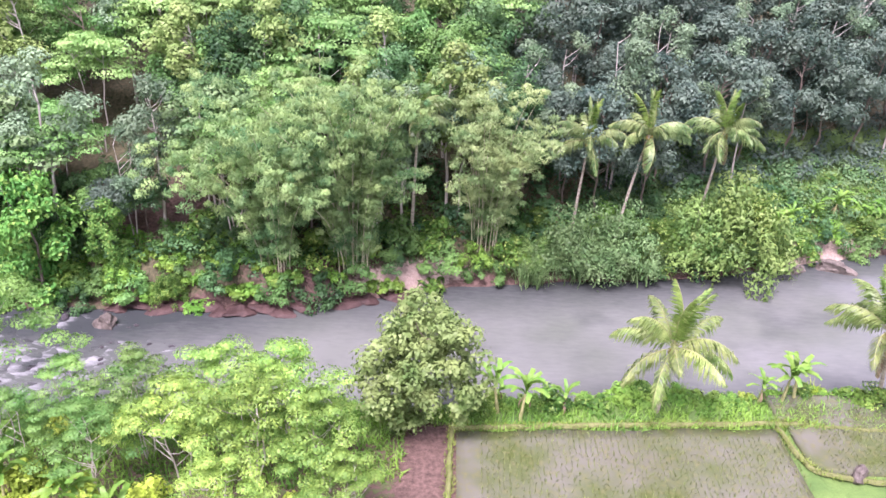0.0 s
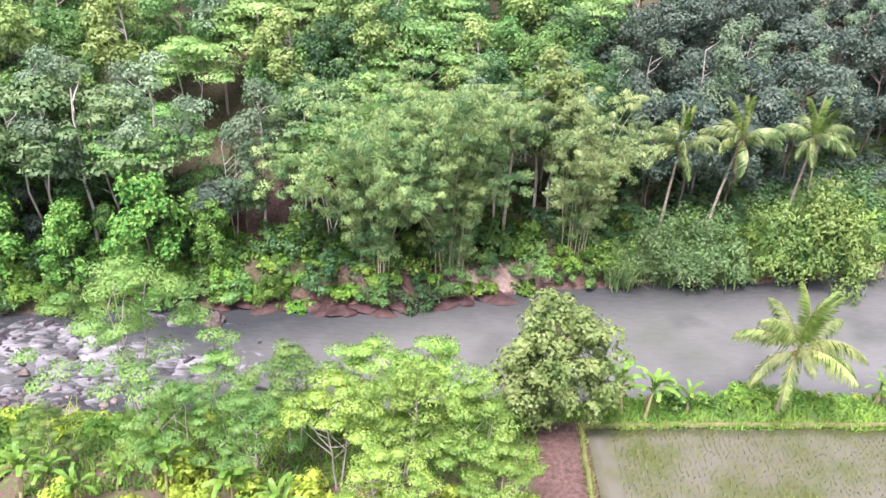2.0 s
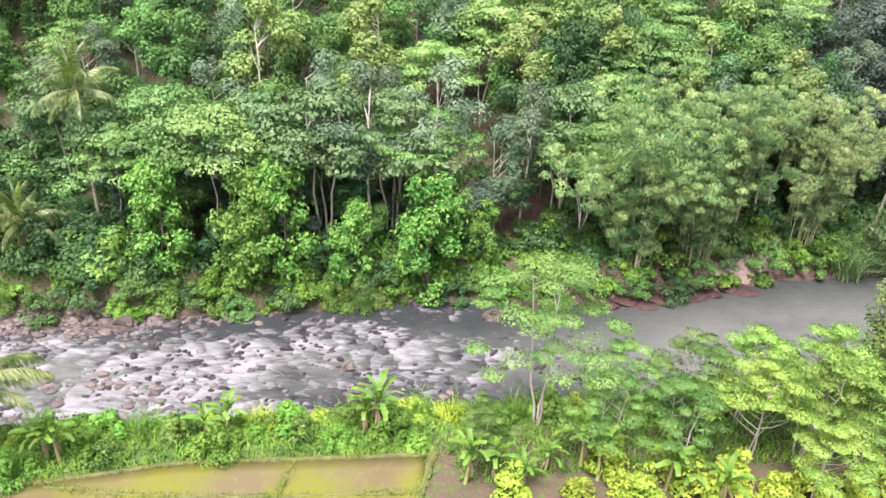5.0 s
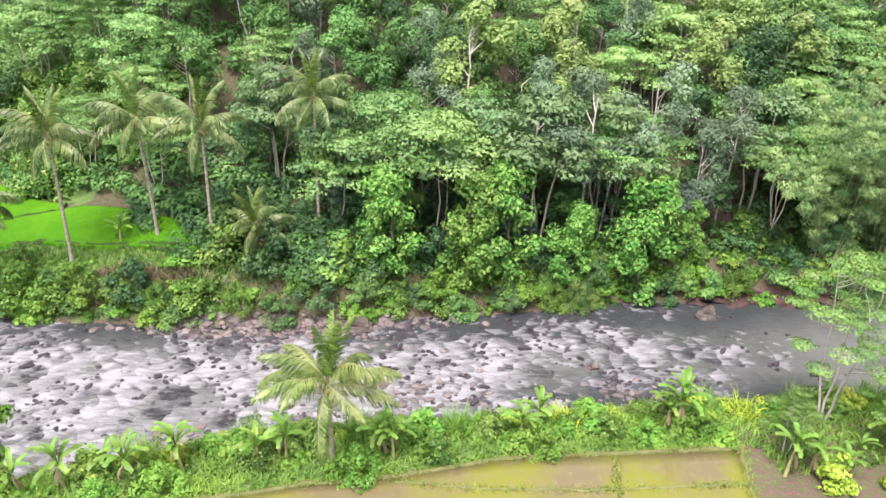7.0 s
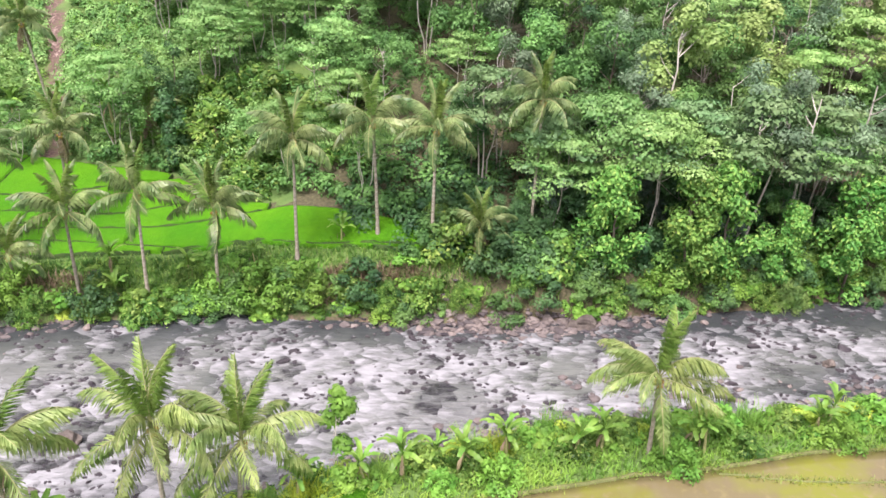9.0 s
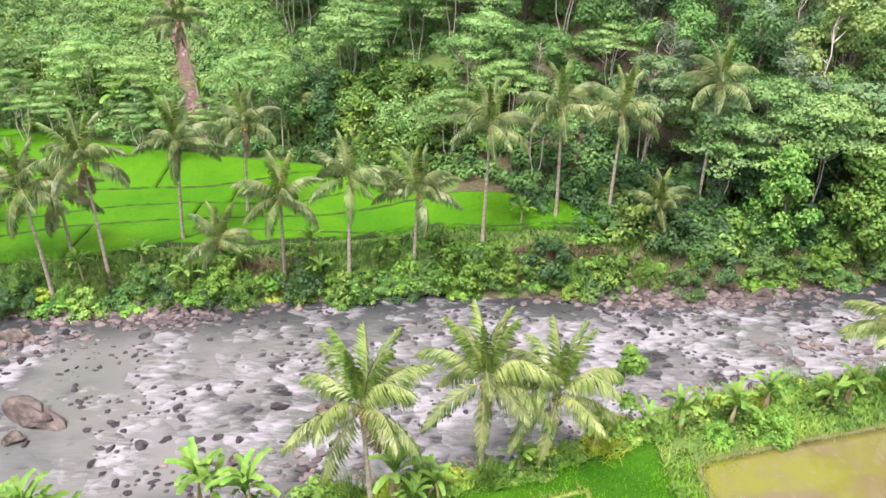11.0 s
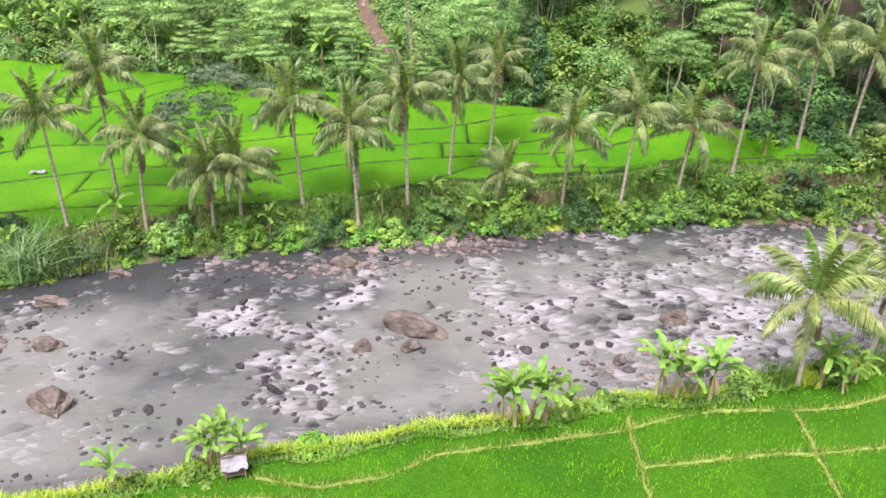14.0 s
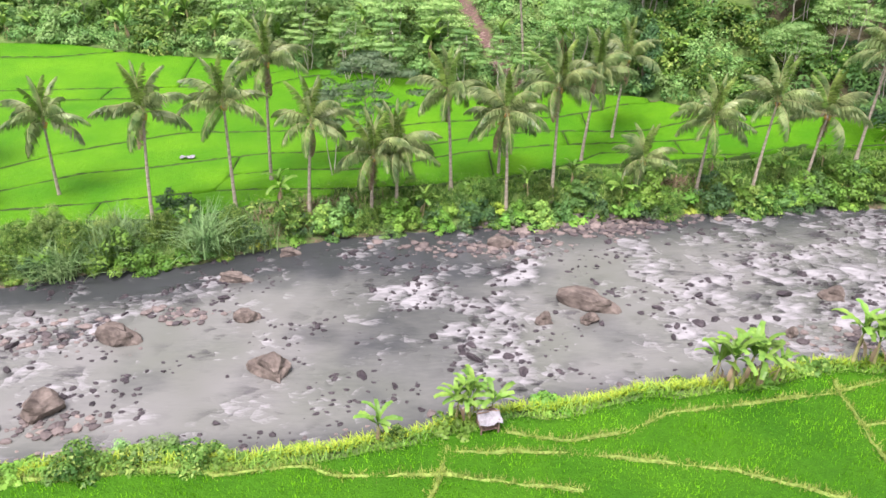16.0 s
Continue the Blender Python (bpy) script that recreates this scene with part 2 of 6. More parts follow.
def river_material():
    """Silty water; where it runs fast over stones each stone trails a tongue of foam downstream."""
    m, t, b, out = nodes_of("river_water")
    at = t.nodes.new("ShaderNodeAttribute")
    at.attribute_name = "rapid"
    rap = at.outputs["Fac"]
    co = t.nodes.new("ShaderNodeTexCoord")
    shake = t.nodes.new("ShaderNodeTexNoise")
    shake.inputs["Scale"].default_value, shake.inputs["Detail"].default_value = 0.9, 3.0
    link(t, co.outputs["Object"], shake.inputs["Vector"])
    bent = t.nodes.new("ShaderNodeVectorMath")
    bent.operation = "MULTIPLY_ADD"
    bent.inputs[1].default_value = (1.1, 0.8, 0)
    link(t, shake.outputs["Color"], bent.inputs[0])
    link(t, co.outputs["Object"], bent.inputs[2])
    fine = noise_node(t, 1.9, 6.0, (0.42, 1.35, 1), 0.65)
    warp = noise_node(t, 0.12, 2.0)
    shoal = noise_node(t, 0.2, 3.0, (0.55, 1.2, 1))
    wake = t.nodes.new("ShaderNodeAttribute")
    wake.attribute_name = "wake"
    bed_and_mirror = t.nodes.new("ShaderNodeAttribute")
    bed_and_mirror.attribute_name = "bed_and_mirror"

    def lumps(scale):
        """Standing waves of one size: each swells downstream and breaks off at a crisp lip."""
        mp = t.nodes.new("ShaderNodeMapping")
        mp.inputs["Scale"].default_value = (scale * 0.55, scale, 0)
        link(t, bent.outputs[0], mp.inputs["Vector"])
        vo = t.nodes.new("ShaderNodeTexVoronoi")
        vo.inputs["Scale"].default_value = 1.0
        link(t, mp.outputs[0], vo.inputs["Vector"])
        off = t.nodes.new("ShaderNodeVectorMath")
        off.operation = "SUBTRACT"
        link(t, mp.outputs[0], off.inputs[0])
        link(t, vo.outputs["Position"], off.inputs[1])
        xyz, rgb = t.nodes.new("ShaderNodeSeparateXYZ"), t.nodes.new("ShaderNodeSeparateColor")
        link(t, off.outputs[0], xyz.inputs[0])
        link(t, vo.outputs["Color"], rgb.inputs[0])
        dx, ady = xyz.outputs["X"], math_node(t, "ABSOLUTE", xyz.outputs["Y"], 0)
        swell = math_node(t, "SUBTRACT", ramp(t, dx, 0.5, -0.5), math_node(t, "MULTIPLY", ady, 0.6))
        swell = math_node(t, "ADD", swell, math_node(t, "MULTIPLY", math_node(t, "SUBTRACT", rgb.outputs["Red"], 0.5), 0.8))
        lip = math_node(t, "MULTIPLY", ramp(t, dx, 0.2, 0.42), ramp(t, rgb.outputs["Green"], 0.45, 0.7))
        return swell, math_node(t, "MULTIPLY", lip, ramp(t, ady, 0.45, 0.2))

    s1, p1 = lumps(0.45)
    s2, p2 = lumps(1.05)
    score = math_node(t, "ADD", rap, math_node(t, "ADD", math_node(t, "MULTIPLY", s1, 0.55), math_node(t, "MULTIPLY", s2, 0.5)))
    score = math_node(t, "ADD", score, math_node(t, "MULTIPLY", math_node(t, "SUBTRACT", fine, 0.5), 1.5))
    score = math_node(t, "ADD", score, math_node(t, "MULTIPLY", math_node(t, "SUBTRACT", shoal, 0.5), 1.5))
    score = math_node(t, "ADD", score, math_node(t, "MULTIPLY", wake.outputs["Fac"], 1.0))
    foam = math_node(t, "MULTIPLY", ramp(t, score, 1.05, 1.95), ramp(t, math_node(t, "ADD", rap, wake.outputs["Fac"]), 0.03, 0.22))
    # Crescents at the wave lips: a dip in the bump, a shadow in the colour.
    pit_shadow = math_node(t, "MULTIPLY", math_node(t, "MAXIMUM", p1, p2), ramp(t, rap, 0.1, 0.5))
    pit_shadow = math_node(t, "MULTIPLY", pit_shadow, ramp(t, fine, 0.62, 0.42))
    still = mix(t, ramp(t, warp, 0.3, 0.7), (0.122, 0.135, 0.112), (0.168, 0.174, 0.162))
    streak = noise_node(t, 2.4, 5.0, (0.3, 1.5, 1), 0.7)
    rippled = mix(t, ramp(t, streak, 0.34, 0.66), (0.7, 0.71, 0.74), (1.2, 1.2, 1.19))
    still = mix(t, ramp(t, rap, 0.2, 0.6), still, mix(t, 1.0, still, rippled, "MULTIPLY"))
    # Stony bed and the painted-in forest reflection both darken the water colour.
    deep = mix(t, ramp(t, math_node(t, "ADD", bed_and_mirror.outputs["Fac"], math_node(t, "MULTIPLY", math_node(t, "SUBTRACT", fine, 0.5), 0.55)), 0.1, 0.95), still, (0.042, 0.048, 0.048))
    # Shadow under each wave lip, painted dark into the water.
    deep = mix(t, math_node(t, "MULTIPLY", pit_shadow, 0.95), deep, (0.042, 0.04, 0.046))
    link(t, mix(t, foam, deep, mix(t, ramp(t, fine, 0.35, 0.65), (0.22, 0.226, 0.226), (0.315, 0.32, 0.318))), b.inputs["Base Color"])
    link(t, mix(t, foam, (0.12, 0.12, 0.12), (0.7, 0.7, 0.7)), b.inputs["Roughness"])
    b.inputs["IOR"].default_value = 1.33
    h = math_node(t, "ADD", math_node(t, "MULTIPLY", fine, 0.5), math_node(t, "SUBTRACT", math_node(t, "MULTIPLY", foam, 0.5), pit_shadow))
    bn = t.nodes.new("ShaderNodeBump")
    bn.inputs["Distance"].default_value = 0.22
    link(t, ramp(t, rap, -0.06, 0.8), bn.inputs["Strength"])
    link(t, h, bn.inputs["Height"])
    link(t, bn.outputs[0], b.inputs["Normal"])
    return m


def flooded_material():
    """Shallow, muddy, still water of a flooded paddy with algae in patches."""
    m, t, b, out = nodes_of("flooded_paddy_water")
    big, small = noise_node(t, 0.22, 4.0), noise_node(t, 2.0, 4.0)
    col = mix(t, ramp(t, big, 0.42, 0.6), (0.15, 0.125, 0.06), (0.16, 0.17, 0.025))
    col = mix(t, ramp(t, small, 0.55, 0.75), col, (0.19, 0.16, 0.07))
    link(t, col, b.inputs["Base Color"])
    b.inputs["Roughness"].default_value = 0.08
    b.inputs["IOR"].default_value = 1.33
    bump(t, b, small, 0.05, 0.02)
    return m


def paddy_material():
    """Planted paddy: pale silt in shallow water between patches of green algae."""
    m, t, b, out = nodes_of("planted_paddy_water")
    big, small = noise_node(t, 0.3, 4.0), noise_node(t, 2.4, 4.0)
    col = mix(t, ramp(t, big, 0.4, 0.62), (0.12, 0.12, 0.088), (0.07, 0.09, 0.028))
    col = mix(t, ramp(t, small, 0.5, 0.75), col, (0.13, 0.13, 0.06))
    link(t, col, b.inputs["Base Color"])
    b.inputs["Roughness"].default_value = 0.1
    b.inputs["IOR"].default_value = 1.33
    bump(t, b, small, 0.05, 0.02)
    return m


def rice_material(name, dark, light):
    m, t, b, out = nodes_of(name)
    big, small, fine = noise_node(t, 0.15, 3.0), noise_node(t, 2.2, 4.0), noise_node(t, 9.0, 3.0)
    col = mix(t, ramp(t, big, 0.3, 0.7), dark, light)
    col = mix(t, 0.45, col, mix(t, ramp(t, small, 0.25, 0.75), (0.5, 0.5, 0.5), (1, 1, 1)), "MULTIPLY")
    col = mix(t, 0.35, col, mix(t, ramp(t, fine, 0.25, 0.75), (0.45, 0.45, 0.45), (1, 1, 1)), "MULTIPLY")
    link(t, col, b.inputs["Base Color"])
    b.inputs["Roughness"].default_value = 0.75
    b.inputs["Specular IOR Level"].default_value = 0.12
    bump(t, b, math_node(t, "ADD", small, fine), 0.9, 0.2)
    return m


M_PADDY = paddy_material()
M_CLOVE = leaf_mat("clove_leaves", (0.24, 0.37, 0.04), (0.38, 0.49, 0.07), vary=0.25)
M_GROUND, M_RIVER, M_FLOOD = ground_material(), river_material(), flooded_material()
M_SWARD = rice_material("rice_sward", (0.055, 0.24, 0.004), (0.115, 0.34, 0.006))
M_SWARD_NEAR = rice_material("young_rice_sward", (0.03, 0.14, 0.004), (0.06, 0.21, 0.006))

# ---- plan of the valley: the river runs along x, water level is z = 0 ----
FAR_X = (-420, -220, -175, -162, -147, -136, -120, -100, -88, -66, -55, -45, -30, -12, -4, 3, 13, 26, 36, 60, 160, 400)
FAR_Y = (-60, 22, 32.5, 35, 38.5, 43, 45, 47.3, 49, 48.8, 50.3, 52, 55, 56, 59, 61, 62.7, 64.5, 68, 75, 95, 150)
NEAR_X = (-420, -220, -153, -145, -135, -123, -103, -94, -82, -72, -62, -52, -36, -26, -12, 2, 14, 35, 60, 160, 400)
NEAR_Y = (-95, -4, 14, 14.8, 15.2, 18.6, 22.4, 23.6, 26.4, 31, 34, 35.2, 37.3, 38.6, 40, 42, 44, 45.4, 50, 68, 118)
HILL_X = (-420, -200, -181, -169, -156, -144, -127, -110, -101, -96, -91, -86, -80, -76, -70, -60, -45, -20, 5, 30, 60, 160, 400)
HILL_Y = (90, 99, 98, 93, 90, 86, 80, 75.5, 73.5, 69, 65, 62.8, 60.4, 58.6, 57, 56, 56, 58, 64, 69, 77, 98, 155)


def smooth(t):
    t = np.clip(t, 0.0, 1.0)
    return t * t * (3 - 2 * t)


def wob(x, y, size, seed=0.0):
    """A cheap smooth unevenness between about -1 and 1, with waves about size metres long."""
    k = 6.283 / size
    a = np.sin(k * (x * 0.8 + y * 0.6) + seed) + np.sin(k * (x * -0.5 + y * 0.97) * 1.37 + 2.1 * seed + 1.0)
    b = np.sin(k * (x * 1.9 - y * 0.7) + 3.3 * seed + 2.0) + np.sin(k * (x * 0.6 + y * 2.1) + 0.7 * seed + 4.0)
    return (a + 0.6 * b) / 3.2


def far_y(x):
    return np.interp(x, FAR_X, FAR_Y) + 0.5 * wob(x, 0 * x, 9.0, 1.0)


def near_y(x):
    return np.interp(x, NEAR_X, NEAR_Y) + 0.45 * wob(x, 0 * x, 8.0, 4.0)


def hill_y(x):
    return np.interp(x, HILL_X, HILL_Y)


def ground_z(x, y):
    x, y = np.asarray(x, float), np.asarray(y, float)
    fd, nd, h = y - far_y(x), near_y(x) - y, y - hill_y(x)
    forest = smooth((x + 78) / 16)
    far = -0.9 + 0.9 * smooth((fd + 1.5) / 1.5) + (2.3 + 0.5 * forest) * smooth(fd / 3.2)
    knoll = np.exp(-((x + 76) / 13) ** 2)
    far = far + (1 - forest) * 1.2 * smooth((h + 14) / 14) + knoll * (0.7 * smooth((fd - 2) / 3) + 1.6 * smooth((h + 8) / 8))
    hill = np.maximum(h, 0.0)
    rise = 0.5 * hill - 0.2 * np.maximum(hill - 70, 0) - 0.3 * np.maximum(hill - 200, 0)
    far = far + np.sqrt(rise * rise + 0.6) - 0.775 + np.where(hill > 0, 0.5 * wob(x, y, 17.0, 2.0) * smooth(hill / 6), 0.0)
    near = -0.9 + 0.9 * smooth((nd + 1.5) / 1.5) + 3.1 * smooth(nd / 3.0) + 0.12 * wob(x, y, 5.0, 3.0) * smooth(nd / 2)
    return np.maximum(np.where(fd > -2, far, -0.9), np.where(nd > -2, near, -0.9))



def open_slope(x, y):
    """The bare red slope between the trunks, and the bare trail with the low growth beside it."""
    trail = x + 118.2 + 0.36 * (y - 84)
    return (((x + 27.5) / 6.0) ** 2 + ((y - 63.8) / 3.8) ** 2 < 1) | ((trail > -6) & (trail < 13) & (y > 76) & (y < 106))


# ---- builders ----
rng = np.random.default_rng(7)


def mesh_of(name, verts, faces, material, smooth_shade=False):
    """A mesh from arrays: verts (n, 3), faces a list of arrays of equal-sided faces."""
    me = bpy.data.meshes.new(name)
    verts = np.asarray(verts, np.float32)
    faces = [np.asarray(f, np.int32) for f in (faces if isinstance(faces, list) else [faces])]
    loops = np.concatenate([f.ravel() for f in faces])
    sizes = np.concatenate([np.full(len(f), f.shape[1], np.int32) for f in faces])
    me.vertices.add(len(verts))
    me.vertices.foreach_set("co", verts.ravel())
    me.loops.add(len(loops))
    me.loops.foreach_set("vertex_index", loops)
    me.polygons.add(len(sizes))
    me.polygons.foreach_set("loop_start", np.concatenate([[0], np.cumsum(sizes)[:-1]]).astype(np.int32))
    me.polygons.foreach_set("use_smooth", np.full(len(sizes), smooth_shade))
    me.update(calc_edges=True)
    me.materials.append(material)
    return me


def part(name, me, parent, m=None, label=""):
    """Links a mesh as one part under a thing."""
    ob = new(name, me)
    ob.parent = parent
    if m is not None:
        ob.matrix_basis = m
    if label:
        ob["label"] = label
    return ob


def thing(name, label, category, group="", m=None):
    ob = new(name)
    ob.empty_display_size = 0.2
    tagged(ob, label, category, group)
    if m is not None:
        ob.matrix_basis = m
    return ob


def unit(v):
    return v / np.maximum(np.linalg.norm(v, axis=-1, keepdims=True), 1e-9)


def leaf_arrays(pos, nrm, along, size, width, fold=0.15, droop=0.0):
    """Folded, pointed leaves: four corners and two faces each."""
    n = len(pos)
    size = np.broadcast_to(size, (n,))[:, None]
    side = unit(np.cross(nrm, along))
    up = unit(np.cross(along, side))
    base = pos - along * size * 0.5
    tip = pos + along * size * 0.5 - up * size * droop
    left = pos + side * size * width * 0.5 + up * size * fold - along * size * 0.05
    right = pos - side * size * width * 0.5 + up * size * fold - along * size * 0.05
    verts = np.stack([base, right, tip, left], 1).reshape(-1, 3)
    k = np.arange(n)[:, None] * 4
    faces = np.concatenate([k + [0, 1, 2], k + [0, 2, 3]])
    return verts, faces


def sliver_arrays(pos, nrm, along, size, width):
    """Small leaves and sprays: one pointed face each."""
    n = len(pos)
    size = np.broadcast_to(size, (n,))[:, None]
    side = unit(np.cross(nrm, along)) * size * width * 0.5
    base = pos - along * size * 0.45
    verts = np.stack([base - side, base + side, pos + along * size * 0.55], 1).reshape(-1, 3)
    return verts, np.arange(n * 3).reshape(-1, 3)


def puff_leaves(r, centres, radius, count, size, width=0.55, flat=0.8, droop=0.25, jitter=0.2, small=False):
    """Leaves set round the upper and outer side of each clump of a crown."""
    n = len(centres) * count
    c = np.repeat(centres, count, 0)
    rad = np.repeat(np.broadcast_to(radius, (len(centres),)), count)[:, None]
    d = unit(r.normal(size=(n, 3)) + [0, 0, 0.45])
    p = c + d * rad * (0.55 + 0.5 * r.random((n, 1)) ** 0.7) * [1, 1, flat]
    nrm = unit(d + [0, 0, 0.35] + r.normal(size=(n, 3)) * jitter)
    along = unit(np.cross(nrm, r.normal(size=(n, 3))))
    along = unit(along + d * 0.3 - np.array([0, 0, droop]))
    nrm = unit(nrm - along * (nrm * along).sum(1, keepdims=True))
    size = size * (0.65 + 0.7 * r.random(n))
    return sliver_arrays(p, nrm, along, size, width * 1.35) if small else leaf_arrays(p, nrm, along, size, width)


def tube(points, radii, sides=6):
    """A tapered tube along points, with its end closed."""
    points, radii = np.asarray(points, float), np.asarray(radii, float)
    tan = unit(np.gradient(points, axis=0))
    ref = np.where(np.abs(tan[:, :1]) < 0.9, [[1.0, 0, 0]], [[0, 1.0, 0]])
    u = unit(np.cross(tan, ref))
    v = np.cross(tan, u)
    a = np.linspace(0, 2 * np.pi, sides, endpoint=False)
    rings = points[:, None] + radii[:, None, None] * (np.cos(a)[None, :, None] * u[:, None] + np.sin(a)[None, :, None] * v[:, None])
    verts = rings.reshape(-1, 3)
    i, j = np.meshgrid(np.arange(len(points) - 1), np.arange(sides), indexing="ij")
    a0, a1 = i * sides + j, i * sides + (j + 1) % sides
    faces = np.stack([a0, a1, a1 + sides, a0 + sides], -1).reshape(-1, 4)
    return verts, faces


def joined(pieces):
    """Several (verts, faces) of equal-sided faces as one."""
    vs, fs, k = [], [], 0
    for v, f in pieces:
        vs.append(v)
        fs.append(f + k)
        k += len(v)
    return np.concatenate(vs), np.concatenate(fs)


def bend(a, b, sag, n=5, sway=None, r=None):
    t = np.linspace(0, 1, n)[:, None]
    p = np.asarray(a) * (1 - t) + np.asarray(b) * t
    p[:, 2] += (sag * 4 * t * (1 - t))[:, 0]
    if r is not None:
        p[1:-1] += r.normal(size=(n - 2, 3)) * sway
    return p


def grow_tree(name, seed, label, material, bark, height, radius, base, clumps=55, count=44, clump=1.1, size=0.45, flat=0.75,
              shape="knobs", stems=1, thick=0.16, width=0.55, droop=0.25, limbs=14, small=True):
    """A tree with stems, limbs and an uneven crown of leaf clumps. base: the height at which the crown begins."""
    r = np.random.default_rng(seed)
    root = thing(name, label, "tree")
    mid, half = (height + base) / 2, (height - base) / 2
    d = unit(r.normal(size=(clumps, 3)) + [0, 0, 0.25])
    reach = 0.35 + 0.65 * r.random((clumps, 1)) ** 0.45
    lobes = 1 + 0.28 * np.sin(3 * np.arctan2(d[:, 1], d[:, 0]) + seed)[:, None] + 0.15 * r.normal(size=(clumps, 1))
    c = d * reach * lobes * [radius, radius, half] + [0, 0, mid]
    if shape == "knobs":
        knobs = d[: max(clumps // 6, 5)] * (0.62 + 0.3 * r.random((max(clumps // 6, 5), 1))) * [radius, radius, half] + [0, 0, mid]
        c = knobs[np.arange(clumps) % len(knobs)] + unit(r.normal(size=(clumps, 3)) + [0, 0, 0.4]) * radius * 0.33 * (0.5 + 0.6 * r.random((clumps, 1)))
    if shape == "layers":
        tiers = np.linspace(base + 0.2, height, 6 if height - base > 3.6 else 4)
        c[:, 2] = tiers[r.integers(0, len(tiers), clumps)] + r.normal(size=clumps) * 0.3
        k = (1.15 - 0.75 * ((c[:, 2] - base) / (height - base)) ** 2)[:, None]
        ang = r.random(clumps) * 6.283
        c[:, :2] = np.stack([np.cos(ang), np.sin(ang)], 1) * radius * k * np.sqrt(r.random((clumps, 1)))
    if shape == "column":
        c[:, 2] = base + (height - base) * r.random(clumps) ** 0.85
        k = np.sin(np.clip((c[:, 2] - base) / (height - base), 0.0, 1) * 2.6 + 0.42)[:, None] * (0.75 + 0.25 * r.random((clumps, 1)))
        ang = r.random(clumps) * 6.283
        lob = 1 + 0.3 * np.sin(2 * ang + c[:, 2] * 0.9 + seed)[:, None]
        c[:, :2] = np.stack([np.cos(ang), np.sin(ang)], 1) * radius * k * lob
        lobe = c[np.argsort(c[:, 2])[:: 4]]
        c = lobe[np.arange(clumps) % len(lobe)] + unit(r.normal(size=(clumps, 3)) + [0, 0, 0.1]) * radius * 0.3 * (0.35 + 0.75 * r.random((clumps, 1))) * [1, 1, 1.3]
        c[:, 2] = np.clip(c[:, 2], base, height)
    v, f = puff_leaves(r, c, clump * (0.7 + 0.6 * r.random(clumps)), count, size, width, flat, droop, small=small)
    wood = []
    for s in range(stems):
        ang = seed + s * 6.283 / max(stems, 1) + r.random()
        lean = np.array([math.cos(ang), math.sin(ang), 0]) * (radius * 0.35 if stems > 1 else radius * 0.12)
        top = lean + [0, 0, base + (height - base) * 0.75]
        line = bend([lean[0] * 0.1, lean[1] * 0.1, -0.6], top, 0, 7, 0.12, r)
        th = thick * (0.75 if stems > 1 else 1.0)
        wood.append(tube(line, np.linspace(th, th * 0.3, 7), 6))
        near = np.argsort(np.linalg.norm(c[:, :2] - top[:2], axis=1))
        for q in near[r.permutation(min(len(near), limbs * 2))[: limbs // stems + 1]]:
            z0 = np.clip(c[q, 2] - np.linalg.norm(c[q, :2] - top[:2]) * 0.8 - 0.3, base * 0.55 + 0.3, top[2])
            k = (z0 + 0.6) / (top[2] + 0.6)
            start = np.array([np.interp(k, np.linspace(0, 1, 7), line[:, a]) for a in range(3)])
            wood.append(tube(bend(start, c[q], -0.2, 4, 0.08, r), [th * 0.42, th * 0.3, th * 0.2, th * 0.1], 4))
    part("crown", mesh_of(name + "_crown", v, f, material), root)
    part("trunk", mesh_of(name + "_trunk", *joined(wood), bark, True), root)
    return root


def grow_bush(name, seed, label, material, height, radius, clumps=22, count=40, clump=0.6, size=0.32, width=0.5, flat=0.8, droop=0.25):
    r = np.random.default_rng(seed)
    ang, k = r.random(clumps) * 6.283, np.sqrt(r.random(clumps))
    z = height * (1 - 0.75 * k**2) * (0.35 + 0.65 * r.random(clumps)) - clump * 0.5
    c = np.stack([np.cos(ang) * k * radius, np.sin(ang) * k * radius, np.maximum(z, 0.12)], 1)
    v, f = puff_leaves(r, c, clump * (0.7 + 0.6 * r.random(clumps)), count, size, width, flat, droop, small=True)
    return tagged(new(name, mesh_of(name, v, f, material)), label, "bush")


def blade_arrays(r, base, height, lean, width, segs=2):
    """Curved grass blades: a strip that narrows to its tip."""
    n = len(base)
    ang = r.random(n) * 6.283
    out = np.stack([np.cos(ang), np.sin(ang), 0 * ang], 1)
    side = np.stack([-np.sin(ang), np.cos(ang), 0 * ang], 1)
    h = (height * (0.6 + 0.7 * r.random(n)))[:, None]
    l = (lean * (0.3 + 1.2 * r.random(n)))[:, None]
    w = width * (0.7 + 0.6 * r.random((n, 1)))
    rows = []
    for s in range(segs + 1):
        t = s / segs
        p = base + out * l * t**1.8 + [0, 0, 1.0] * h * (t - 0.35 * l / (l + h) * t**3)
        rows += [p + side * w * (1 - t * 0.85) / 2, p - side * w * (1 - t * 0.85) / 2]
    verts = np.stack(rows, 1).reshape(-1, 3)
    k = np.arange(n)[:, None] * (2 * segs + 2)
    faces = np.concatenate([k + [2 * s, 2 * s + 1, 2 * s + 3, 2 * s + 2] for s in range(segs)])
    return verts, faces


